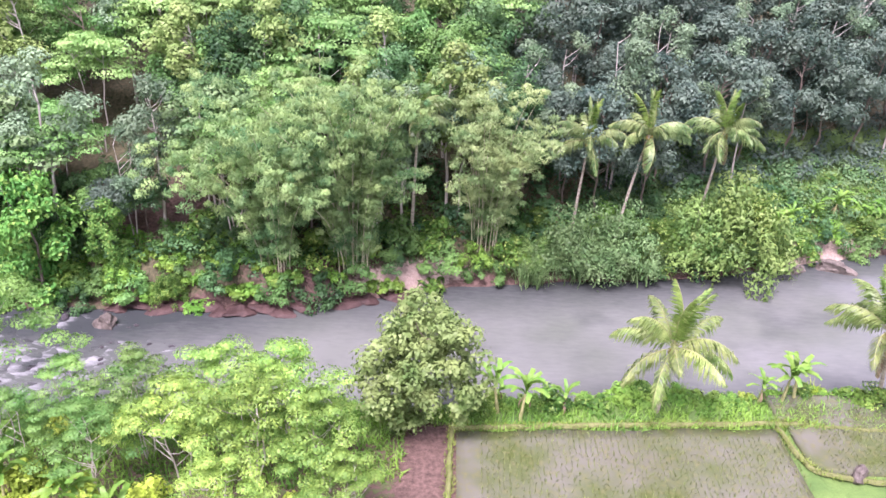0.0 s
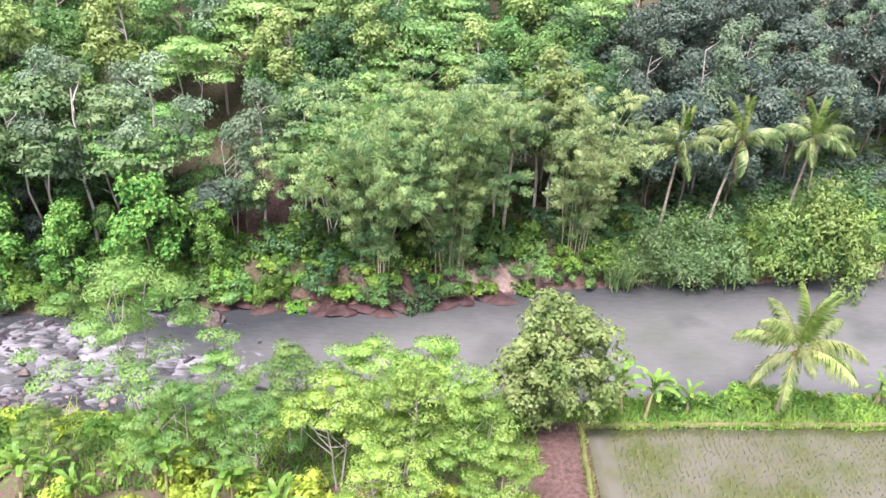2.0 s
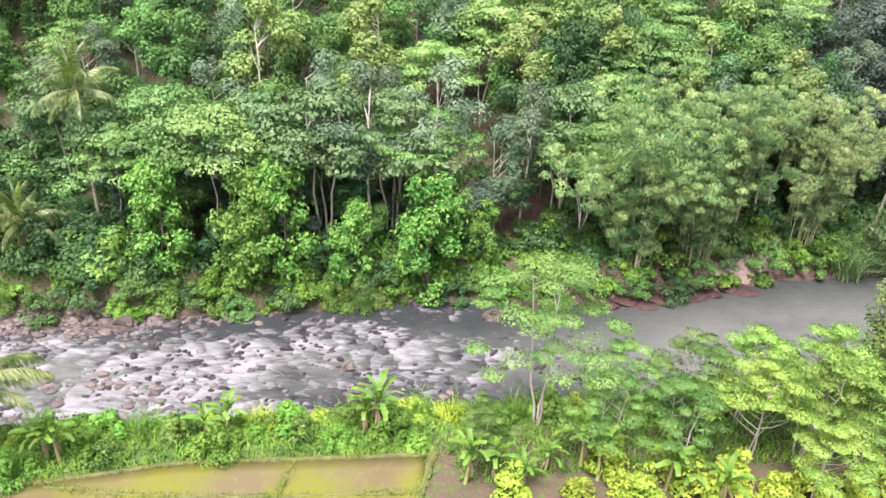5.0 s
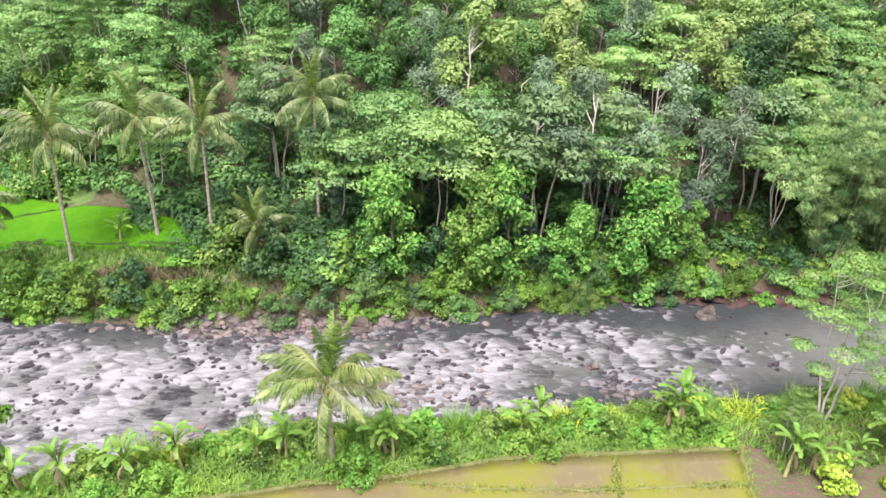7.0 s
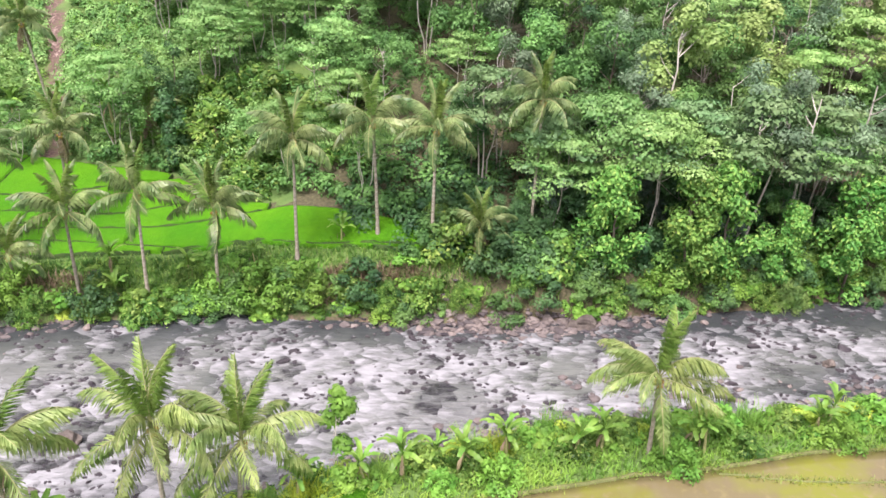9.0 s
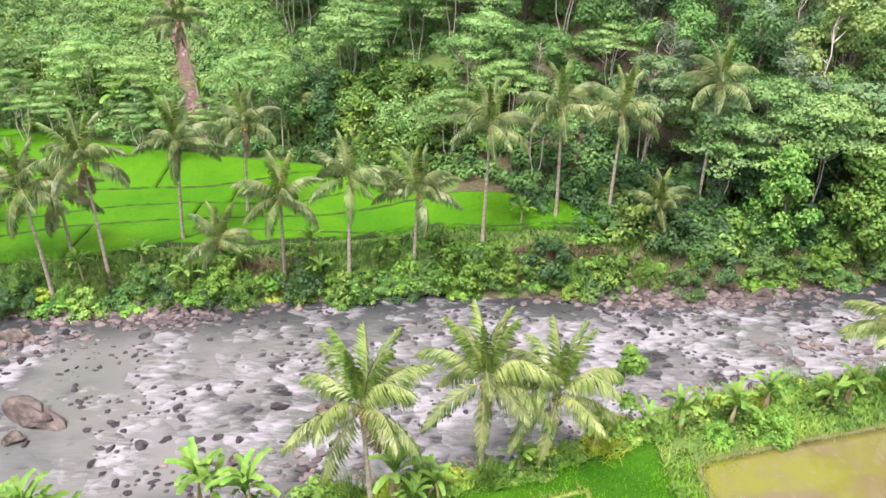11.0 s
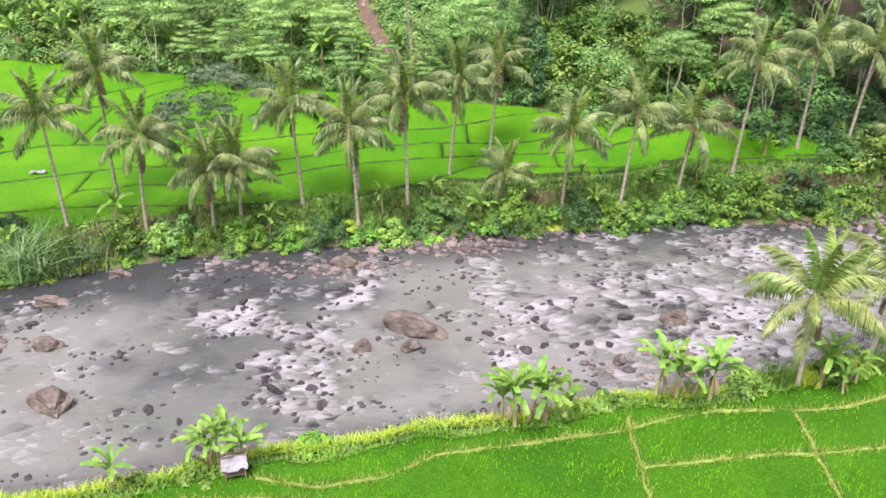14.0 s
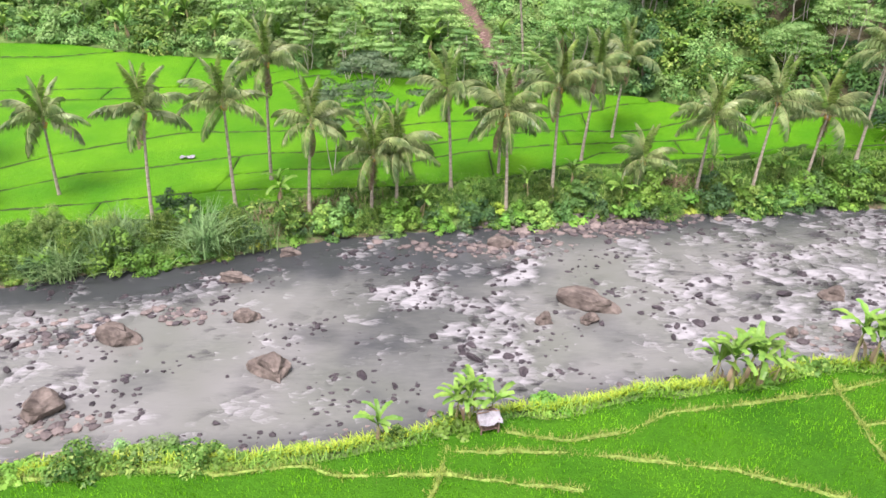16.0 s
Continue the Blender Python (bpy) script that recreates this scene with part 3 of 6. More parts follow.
# ---- coconut palms ----
def frond_mesh(name, seed, material, length=4.2, rise=0.5, fall=1.0, pairs=34, leaf=0.185):
    """One frond along +x: an arching midrib with leaflets that hang to both sides."""
    r = np.random.default_rng(seed)
    t = np.linspace(0, 1, 12)
    ang = rise - (rise + fall) * t**1.3
    step = length / 11
    x = np.concatenate([[0], np.cumsum(np.cos(ang[:-1]) * step)])
    z = np.concatenate([[0], np.cumsum(np.sin(ang[:-1]) * step)])
    y = 0.18 * length * t**2 * r.normal() * 0.6
    rib = np.stack([x, y, z], 1)
    v, f = tube(rib, np.linspace(0.045, 0.01, 12), 4)
    k = np.linspace(0.14, 0.99, pairs)
    p = np.stack([np.interp(k, t, rib[:, a]) for a in range(3)], 1)
    tan = unit(np.stack([np.interp(k, t, np.gradient(rib[:, a])) for a in range(3)], 1))
    midrib = mesh_of(name + "_rib", v, f, M_RIB)
    verts, faces, base = [], [], 0
    for s in (1, -1):
        jit = r.normal(size=(pairs, 3)) * 0.12
        out = unit(tan * 0.5 + np.array([0, s, 0.0]) * 0.5 - np.array([0, 0, 0.5]) + jit)
        ln = (length * leaf * np.sin(np.clip(k * 2.75 + 0.25, 0, 3.0)) + 0.12)[:, None] * (0.8 + 0.35 * r.random((pairs, 1)))
        mid = p + out * ln * 0.68
        end = p + out * ln * 0.9 - np.array([0, 0, 1.0]) * ln * (0.5 + 0.3 * r.random((pairs, 1)))
        w = tan * 1.45 * length / pairs * 0.5
        q = np.stack([p - w * 0.5, p + w * 0.5, mid + w, end, mid - w], 1).reshape(-1, 3)
        i = base + np.arange(pairs)[:, None] * 5
        faces.append(np.concatenate([i + [0, 1, 2, 4]]))
        faces.append(np.concatenate([i + [4, 2, 3]]))
        verts.append(q)
        base += pairs * 5
    quads = np.concatenate([g for g in faces if g.shape[1] == 4])
    tris = np.concatenate([g for g in faces if g.shape[1] == 3])
    return midrib, mesh_of(name + "_leaflets", np.concatenate(verts), [quads, tris], material)


def grow_palm(seed, label, height, lean, fronds, material, group, thick=0.15, spread=1.0, nuts=7):
    """A coconut palm at the origin. lean: how far its head stands from its foot, in x and y."""
    r = np.random.default_rng(seed)
    root = thing("coconut_palm", label, "palm tree", group)
    t = np.linspace(0, 1, 14)
    line = np.stack([lean[0] * t**1.5, lean[1] * t**1.5, -0.4 + (height + 0.4) * t], 1)
    rad = thick * (1.0 - 0.45 * t) + thick * 0.7 * np.exp(-t * 16) + 0.012 * (np.arange(14) % 2)
    part("trunk", mesh_of("palm_trunk", *tube(line, rad, 8), M_PTRUNK, True), root)
    head = Vector(line[-1])
    n = 16 + seed % 3
    for i in range(n):
        k = i / n
        up = (84 - 60 * k if k < 0.24 else 40 - 66 * (k - 0.24) / 0.76) + r.normal() * 8
        turn = i * 137.5 + r.normal() * 12
        kind = 0 if k < 0.24 else 1 if k < 0.62 else 2
        me = fronds[kind * 2 + i % 2]
        m = Matrix.Translation(head + Vector((0, 0, 0.1))) @ pose(0, 0, 0, r.normal() * 14, -up, turn) @ Matrix.Diagonal((spread, spread, spread, 1))
        part("leaf_blade", me[1], part("frond", me[0], root, m))
    for i in range(seed % 3):
        m = Matrix.Translation(head - Vector((0, 0, 0.1))) @ pose(0, 0, 0, r.normal() * 10, 72 + r.normal() * 6, seed * 50 + i * 140)
        part("leaf_blade", DEAD_FROND[1], part("dead_frond", DEAD_FROND[0], root, m, "withered brown frond hanging along the trunk"))
    for i in range(nuts):
        a = i * 2.4
        part("coconut", NUT, root, Matrix.Translation(head + Vector((0.22 * math.cos(a), 0.22 * math.sin(a), -0.15 - 0.12 * (i % 3)))))
    return root


def blob(name, seed, material, detail=2, rough=0.22, squash=(1, 1, 0.7)):
    """An angular, water-worn stone about one metre in radius."""
    bm = bmesh.new()
    bmesh.ops.create_icosphere(bm, subdivisions=detail, radius=1)
    r = random.Random(seed)
    cuts = [(Vector((r.gauss(0, 1), r.gauss(0, 1), r.gauss(0, 0.8))).normalized(), r.uniform(0.55, 0.85)) for _ in range(11 if detail > 1 else 0)]
    for v in bm.verts:
        p = v.co.copy()
        for n, far in cuts:
            p -= n * max(p.dot(n) - far, 0) * 0.92
        k = 1 + rough * (noise.noise(p * 1.1 + Vector((seed * 7.3, 0, 0))) * 1.6 + 0.5 * noise.noise(p * 2.7 + Vector((0, seed * 3.1, 0))))
        v.co = Vector((p.x * k * squash[0], p.y * k * squash[1], p.z * k * squash[2]))
    me = bpy.data.meshes.new(name)
    bm.to_mesh(me)
    bm.free()
    for q in me.polygons:
        q.use_smooth = False
    me.materials.append(material)
    return me


# ---- banana plants ----
def banana_leaf(seed, material, length=1.7, width=0.46, rise=1.1, fall=0.9):
    r = np.random.default_rng(seed)
    n = 14
    t = np.linspace(0, 1, n)
    ang = rise - (rise + fall) * t**1.3
    x = np.concatenate([[0], np.cumsum(np.cos(ang[:-1]) * length / (n - 1))])
    z = np.concatenate([[0], np.cumsum(np.sin(ang[:-1]) * length / (n - 1))])
    w = width * np.sin(np.clip(t * 2.9 - 0.35, 0.03, 3.1)) ** 0.6 * (0.78 + 0.3 * r.random(n)) * 0.5
    fold = 0.35
    rows = [np.stack([x, s * w, z + abs(s) * w * fold - (abs(s) > 0.5) * 0.05 * r.random(n)], 1) for s in (-1, 0, 1)]
    v = np.stack(rows, 1).reshape(-1, 3)
    f = []
    for i in range(n - 1):
        for j in range(2):
            a = i * 3 + j
            f.append((a, a + 1, a + 4, a + 3))
    return mesh_of("banana_leaf", v, np.array(f), material)


def grow_banana(seed, label, height, leaves, count=8, scale=1.0, dry=2, category="banana plant"):
    r = np.random.default_rng(seed)
    root = thing("banana_plant", label, category, "banana plants by the river")
    line = bend([0, 0, -0.2], [r.normal() * 0.15, r.normal() * 0.15, height], 0, 5)
    part("stem", mesh_of("banana_stem", *tube(line, np.array([0.13, 0.12, 0.1, 0.08, 0.06]) * scale, 7), M_STEM, True), root)
    head = Vector(line[-1])
    for i in range(count):
        m = Matrix.Translation(head) @ pose(0, 0, 0, r.normal() * 12, -40 + 50 * i / count + r.normal() * 8, i * 137.5 + r.normal() * 15)
        part("leaf", leaves[i % (len(leaves) - 1)], root, m @ Matrix.Scale(scale, 4))
    for i in range(dry):
        m = Matrix.Translation(head - Vector((0, 0, 0.15))) @ pose(0, 0, 0, 0, 68 + r.normal() * 8, i * 120 + r.random() * 90)
        part("dead_leaf", leaves[-1], root, m @ Matrix.Scale(scale * 0.8, 4), "withered brown hanging leaf")
    return root


# ---- bamboo ----
def grow_bamboo(seed, label, height, spread, culms, lean=(0, 0), leaves=21, material=None):
    r = np.random.default_rng(seed)
    root = thing("bamboo_clump", label, "bamboo", "bamboo on the far bank")
    puffs = []
    for i in range(culms):
        ang, k = r.random() * 6.283, math.sqrt(r.random())
        foot = np.array([math.cos(ang) * k * 1.6, math.sin(ang) * k * 1.2, -0.3])
        h = height * (0.55 + 0.45 * r.random())
        away = np.array([math.cos(ang) * spread * (0.25 + k * 0.9) + lean[0] * r.random(), math.sin(ang) * spread * (0.25 + k * 0.9) + lean[1] * r.random(), 0])
        t = np.linspace(0, 1, 10)[:, None]
        line = foot + away * t**2.0 + np.array([0, 0, h]) * (t - 0.22 * t**4)
        part("culm", mesh_of("bamboo_culm", *tube(line[:8], np.linspace(0.055, 0.02, 8), 5), M_CULM, True), root)
        kk = 0.12 + 0.9 * r.random(leaves) ** 0.8
        p = np.stack([np.interp(kk, t[:, 0], line[:, a]) for a in range(3)], 1)
        puffs.append(p + r.normal(size=(leaves, 3)) * [0.8, 0.8, 0.45] * (0.4 + kk[:, None]))
    c = np.concatenate(puffs)
    v, f = puff_leaves(r, c, 0.35 + 0.5 * r.random(len(c)), 110, 0.3, 0.2, 0.55, 1.0, 0.3, True)
    part("foliage", mesh_of("bamboo_foliage", v, f, material or M_BAMBOO), root)
    return root


def stand(ob, x, y, turn=0.0, scale=1.0, sink=0.0, tilt=0.0):
    """Moves a prototype, or copies it, on to the ground at x, y."""
    z = float(ground_z(x, y)) - sink
    m = pose(x, y, z, tilt, 0, turn) @ Matrix.Scale(scale, 4)
    if ob.get("used"):
        made = copy_thing(ob, m)
        made.scale = (scale,) * 3
        return made
    ob["used"] = 1
    ob.matrix_basis = m
    return ob

# ---- ground, river, fields ----
def axis(fine0, fine1, step, low, high):
    a = [fine0 - 8 * 1.35**k for k in range(40) if fine0 - 8 * 1.35**k > low] + [low]
    b = [fine1 + 8 * 1.35**k for k in range(40) if fine1 + 8 * 1.35**k < high] + [high]
    return np.array(sorted(a) + list(np.arange(fine0, fine1 + step / 2, step)) + b)


def sheet(xs, ys, zs):
    """Verts and quads of a grid; zs has one row for each x."""
    gx, gy = np.meshgrid(xs, ys, indexing="ij")
    v = np.stack([gx, gy, zs], -1).reshape(-1, 3)
    i, j = np.meshgrid(np.arange(len(xs) - 1), np.arange(len(ys) - 1), indexing="ij")
    a = i * len(ys) + j
    return v, np.stack([a, a + len(ys), a + len(ys) + 1, a + 1], -1).reshape(-1, 4)


def colour_layer(me, name, rgb):
    at = me.color_attributes.new(name, "FLOAT_COLOR", "POINT")
    at.data.foreach_set("color", np.concatenate([rgb, np.ones((len(rgb), 1))], 1).astype(np.float32).ravel())


gxs, gys = axis(-200, 64, 1.2, -2400, 2400), axis(6, 120, 0.95, -2400, 2400)
GX, GY = np.meshgrid(gxs, gys, indexing="ij")
GZ = ground_z(GX, GY)
GZ = GZ + 0.10 * wob(GX, GY, 2.6, 5.0) * (GZ > 0.05)
v, f = sheet(gxs, gys, GZ)
ground_mesh = mesh_of("ground", v, f, M_GROUND, True)
fd, nd, hd = (GY - far_y(GX)).ravel(), (near_y(GX) - GY).ravel(), (GY - hill_y(GX)).ravel()
X, Y, Z = v[:, 0], v[:, 1], v[:, 2]
forest = smooth((X + 78) / 16)
green = np.where(fd > 0, np.where(hd > -2, 0.35 - 0.25 * forest, 0.95 - 0.75 * forest), np.where(nd > 1.2, 0.95, 0.2))
green = np.where((fd > 0) & (hd > 0) & (X < -85), 0.95, green)
green = np.where((X > 18) & (fd > 0) & (hd < 14), 0.9, green)
soil = np.where((fd > -0.5) & (fd < 1.2), 0.75 - 0.3 * (X < -28), 0.0) + np.where((nd > -0.5) & (nd < 1.0), 0.6, 0.0)
soil = np.maximum(soil, np.exp(-(((X + 27.5) / 8) ** 2 + ((Y - 63.5) / 5) ** 2)) * 0.95)
soil = np.maximum(soil, np.exp(-(((X + 5 + 0.1 * Y) / 9) ** 2 + ((fd - 2.5) / 2.0) ** 2)) * 0.8)
trail = np.exp(-((X + 118.2 + 0.36 * (Y - 84) + 1.1 * wob(X, Y, 9.0, 3.0)) / 2.3) ** 2) * (Y > 77) * (Y < 110) * (0.75 + 0.3 * wob(X, Y, 4.0, 1.0))
soil = np.maximum(soil, trail)
soil = np.maximum(soil, 0.55 * smooth((X + 38) / 6) * smooth((3.5 - X) / 5) * smooth((nd - 3) / 2) * smooth((Y - 14) / 8))
soil = np.maximum(soil, 0.9 * (X > -1.6) * (X < 1.8) * (nd > 4) * smooth((Y - 18) / 8))
sand = 0.55 * trail + np.exp(-(((X + 2) / 6.5) ** 2 + ((fd - 1.3) / 1.2) ** 2)) * 0.95 + np.exp(-(((X - 40) / 8) ** 2 + ((fd - 0.6) / 1.6) ** 2)) * 0.9
colour_layer(ground_mesh, "cover", np.stack([np.clip(soil, 0, 1), np.clip(green, 0, 1), np.clip(sand, 0, 1)], 1))
tagged(new("ground", ground_mesh), "valley floor of grass, leaf litter and red-brown earth", "ground", kind="structure")


# lines of broken water across the pools upstream
CASCADES = (((-116.8, 43.7), (-120.1, 36.9), (-122.2, 31.8), (-121.5, 25.6), (-122.0, 22.0)), ((-103.0, 36.0), (-104.8, 34.7), (-108.3, 30.7), (-108.2, 25.5)),
            ((-108.7, 36.8), (-109.2, 42.0)), ((-127.3, 34.6), (-131.5, 33.8)), ((-154.0, 28.0), (-150.3, 32.0), (-146.0, 35.1), (-141.4, 38.5)),
            ((-131.0, 36.8), (-125.0, 31.5), (-125.0, 25.0)), ((-160.0, 22.0), (-155.0, 26.0)))


def line_distance(x, y, line):
    """Distance from each place to a line of the plan."""
    best = np.full(np.shape(x), 1e9)
    for (ax, ay), (bx, by) in zip(line[:-1], line[1:]):
        k = np.clip(((x - ax) * (bx - ax) + (y - ay) * (by - ay)) / ((bx - ax) ** 2 + (by - ay) ** 2), 0, 1)
        best = np.minimum(best, np.hypot(x - ax - k * (bx - ax), y - ay - k * (by - ay)))
    return best


def rapid_at(x, y):
    """How fast and broken the river runs: a still pool at one end, rapids along the middle, pools and cascades upstream."""
    west = smooth((-96 - x) / 10)
    rough = smooth((-15 - x) / 22) * (0.74 + 0.3 * wob(x, y, 21.0, 6.0) + 0.12 * wob(x, y, 8.0, 3.0))
    falls = np.zeros(np.shape(x))
    for line in CASCADES:
        falls = np.maximum(falls, np.exp(-(line_distance(x, y, line) / (1.7 + 0.7 * wob(x, y, 7.0, 1.0))) ** 2))
    rough = rough * (1 - west) + west * np.clip(0.5 * falls + 0.18 + 0.32 * wob(x, y, 12.0, 2.5), 0, 0.95)
    edge = smooth((far_y(x) - y) / 6)
    quiet = np.exp(-(((x + 30) / 7) ** 2 + ((y - 51) / 3) ** 2)) * 0.6
    quiet = quiet + np.exp(-(((x + 37) / 11) ** 2 + ((y - 40) / 4.5) ** 2)) * 0.55
    return np.clip(rough * (0.35 + 0.65 * edge) * (1 - quiet), 0, 1)


def bed_and_mirror_at(x, y):
    """Dark stony shallows along both banks and in patches, the deep channel below the far bank, and the far forest's
    dark reflection put into the colour.
    """
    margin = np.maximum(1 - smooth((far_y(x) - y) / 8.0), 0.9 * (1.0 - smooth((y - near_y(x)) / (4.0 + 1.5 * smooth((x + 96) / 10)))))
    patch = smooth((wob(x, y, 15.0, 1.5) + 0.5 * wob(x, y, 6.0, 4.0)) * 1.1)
    hole_and_mirror = np.exp(-(((x + 153) / 9) ** 2 + ((y - 37) / 5) ** 2)) + 0.8 * np.exp(-(((x + 135) / 8) ** 2 + ((y - 40) / 4) ** 2)) + 0.3 * np.exp(-(((x + 130) / 9) ** 2 + ((y - 24) / 6) ** 2))
    hole_and_mirror = hole_and_mirror + 0.8 * np.exp(-(((x + 37) / 11) ** 2 + ((y - 40) / 4.5) ** 2))
    # Dark reflection of the far forest, painted into the water colour.
    hole_and_mirror = hole_and_mirror + 0.5 * np.exp(-(((x + 25) / 10) ** 2 + ((y - 48) / 6) ** 2)) + 0.4 * np.exp(-(((x + 44) / 12) ** 2 + ((y - 49) / 3.5) ** 2))
    hole_and_mirror = hole_and_mirror + 0.6 * np.exp(-(((x + 128) / 7) ** 2 + ((y - 33) / 8) ** 2)) + 0.4 * np.exp(-(((x + 92) / 6) ** 2 + ((y - 34) / 7) ** 2))
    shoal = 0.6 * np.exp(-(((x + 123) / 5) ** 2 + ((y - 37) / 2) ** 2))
    return np.clip((np.maximum(margin, 0.4 * patch) * (0.6 + 0.4 * smooth((-10 - x) / 16)) + hole_and_mirror + shoal + 0.2 * smooth((x + 12) / 12)), 0, 1)


def curve_points(points, step=0.5):
    """A smooth line through a few points of the plan."""
    p = np.array(points, float)
    s = np.concatenate([[0], np.cumsum(np.linalg.norm(np.diff(p, axis=0), axis=1))])
    n = max(int(s[-1] / step), 2)
    q = np.linspace(0, s[-1], n + 1)
    out = np.stack([np.interp(q, s, p[:, k]) for k in range(2)], 1)
    for _ in range(int(1.2 / step)):
        out[1:-1] = (out[:-2] + 2 * out[1:-1] + out[2:]) / 4
    return out


def stone_plan():
    """Where stones break the water: along the cascades, in drifts over the shoals and in the rapids. Rows of x, y, size."""
    r = np.random.default_rng(18)
    big, small = [], []
    for line in CASCADES:
        p = curve_points(line, 0.9)
        for x, y in p + r.normal(size=p.shape) * [0.9, 0.7]:
            big.append((float(x) - 0.6, float(y), 0.15 + 0.28 * r.random() ** 2))
    big += [(-107.1, 29.0, 0.62), (-121.3, 23.2, 0.5), (-124.7, 24.9, 0.5), (-105.6, 29.6, 0.4), (-103.4, 29.4, 0.36), (-102.2, 29.8, 0.4), (-100.8, 29.6, 0.42), (-98.6, 33.0, 0.6)]
    while len(big) < 290 or len(small) < 3600:
        x = -168 + 152 * r.random()
        y = float(near_y(x) + (far_y(x) - near_y(x)) * r.random())
        drift = wob(x, y, 13.0, 3.0) + 0.6 * wob(x, y, 5.0, 8.0)
        rapid = smooth((x + 96) / 10)
        if drift + 0.35 * rapid * r.random() < 0.15 or (x > -30 and r.random() < 0.7):
            continue
        if len(big) < 290:
            big.append((x, y, 0.17 + 0.3 * r.random() ** 2))
        else:
            small.append((x, y, 0.09 + 0.2 * r.random() ** 2))
    return big, small


BIG_STONES, SMALL_STONES = stone_plan()


def wakes(xs, gx, gy, rap, stones):
    """White water behind each stone: widest and brightest at the stone, drawn out downstream."""
    r = np.random.default_rng(19)
    out = np.zeros(gx.shape)
    for x, y, size in stones:
        reach = size * (6 + 7 * r.random())
        a, b = np.searchsorted(xs, (x - size, x + 3.2 * reach))
        slope = float(near_y(x + 4.0) - near_y(x - 4.0)) / 8.0
        u, v = gx[a:b] - x, gy[a:b] - y - slope * (gx[a:b] - x)
        w = 0.95 * size + 0.13 * np.maximum(u, 0)
        k = np.exp(-np.maximum(u, 0) / reach - (v / w) ** 2) * smooth((u + 0.6 * size) / (0.8 * size))
        out[a:b] = np.maximum(out[a:b], k * np.clip(0.45 + 0.9 * rap[a:b], 0, 1))
    return out


rxs = axis(-190, 62, 0.36, -420, 400)
rows = np.linspace(-0.06, 1.06, 104)
RX = np.repeat(rxs[:, None], len(rows), 1)
RY = near_y(RX) + (far_y(RX) - near_y(RX)) * rows[None]
RAP = rapid_at(RX, RY)
WAKE = wakes(rxs, RX, RY, RAP, BIG_STONES + SMALL_STONES)
RZ = 0.03 * wob(RX, RY, 1.9, 1.0) * (0.25 + RAP) + RAP * (0.10 * wob(RX, RY, 3.1, 2.0) + 0.07 * wob(RX * 1.3, RY * 2.0, 2.0, 9.0)) + 0.07 * WAKE
RV = np.stack([RX, RY, RZ], -1).reshape(-1, 3)
i, j = np.meshgrid(np.arange(len(rxs) - 1), np.arange(len(rows) - 1), indexing="ij")
a = i * len(rows) + j
river_mesh = mesh_of("river", RV, np.stack([a, a + len(rows), a + len(rows) + 1, a + 1], -1).reshape(-1, 4), M_RIVER, True)
for layer, values in (("rapid", RAP), ("bed_and_mirror", bed_and_mirror_at(RX, RY)), ("wake", WAKE)):
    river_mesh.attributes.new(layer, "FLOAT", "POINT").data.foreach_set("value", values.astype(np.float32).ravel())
tagged(new("water", river_mesh), "silty grey river with white rapids over stones", "river", kind="structure")


def bund(points, z=None, width=0.5, height=0.28, material=None, label="low earth bund grown with dry grass", name="earth_bund"):
    """A low bank between fields, laid along a line of the plan."""
    p = curve_points(points)
    p = p + 0.10 * np.stack([wob(p[:, 0], p[:, 1], 2.3, 1.0), wob(p[:, 0], p[:, 1], 2.0, 5.0)], 1)
    n = len(p)
    tan = unit(np.gradient(p, axis=0))
    side = np.stack([-tan[:, 1], tan[:, 0]], 1)
    base = ground_z(p[:, 0], p[:, 1]) if z is None else np.full(n, z)
    hump = height * (1 + 0.25 * wob(p[:, 0], p[:, 1], 1.7, 2.0))
    wide = width * (1 + 0.25 * wob(p[:, 0], p[:, 1], 3.0, 7.0))
    rows = []
    for s, h in ((-1, -0.35), (-0.55, 0.85), (0, 1.0), (0.55, 0.85), (1, -0.35)):
        xy = p + side * (s * wide)[:, None]
        rows.append(np.concatenate([xy, (base + hump * h)[:, None]], 1))
    v = np.stack(rows, 1).reshape(-1, 3)
    i, j = np.meshgrid(np.arange(n - 1), np.arange(4), indexing="ij")
    a = i * 5 + j
    me = mesh_of(name, v, np.stack([a, a + 5, a + 6, a + 1], -1).reshape(-1, 4), material or M_BUND, True)
    return tagged(new(name, me), label, "bund", kind="structure")


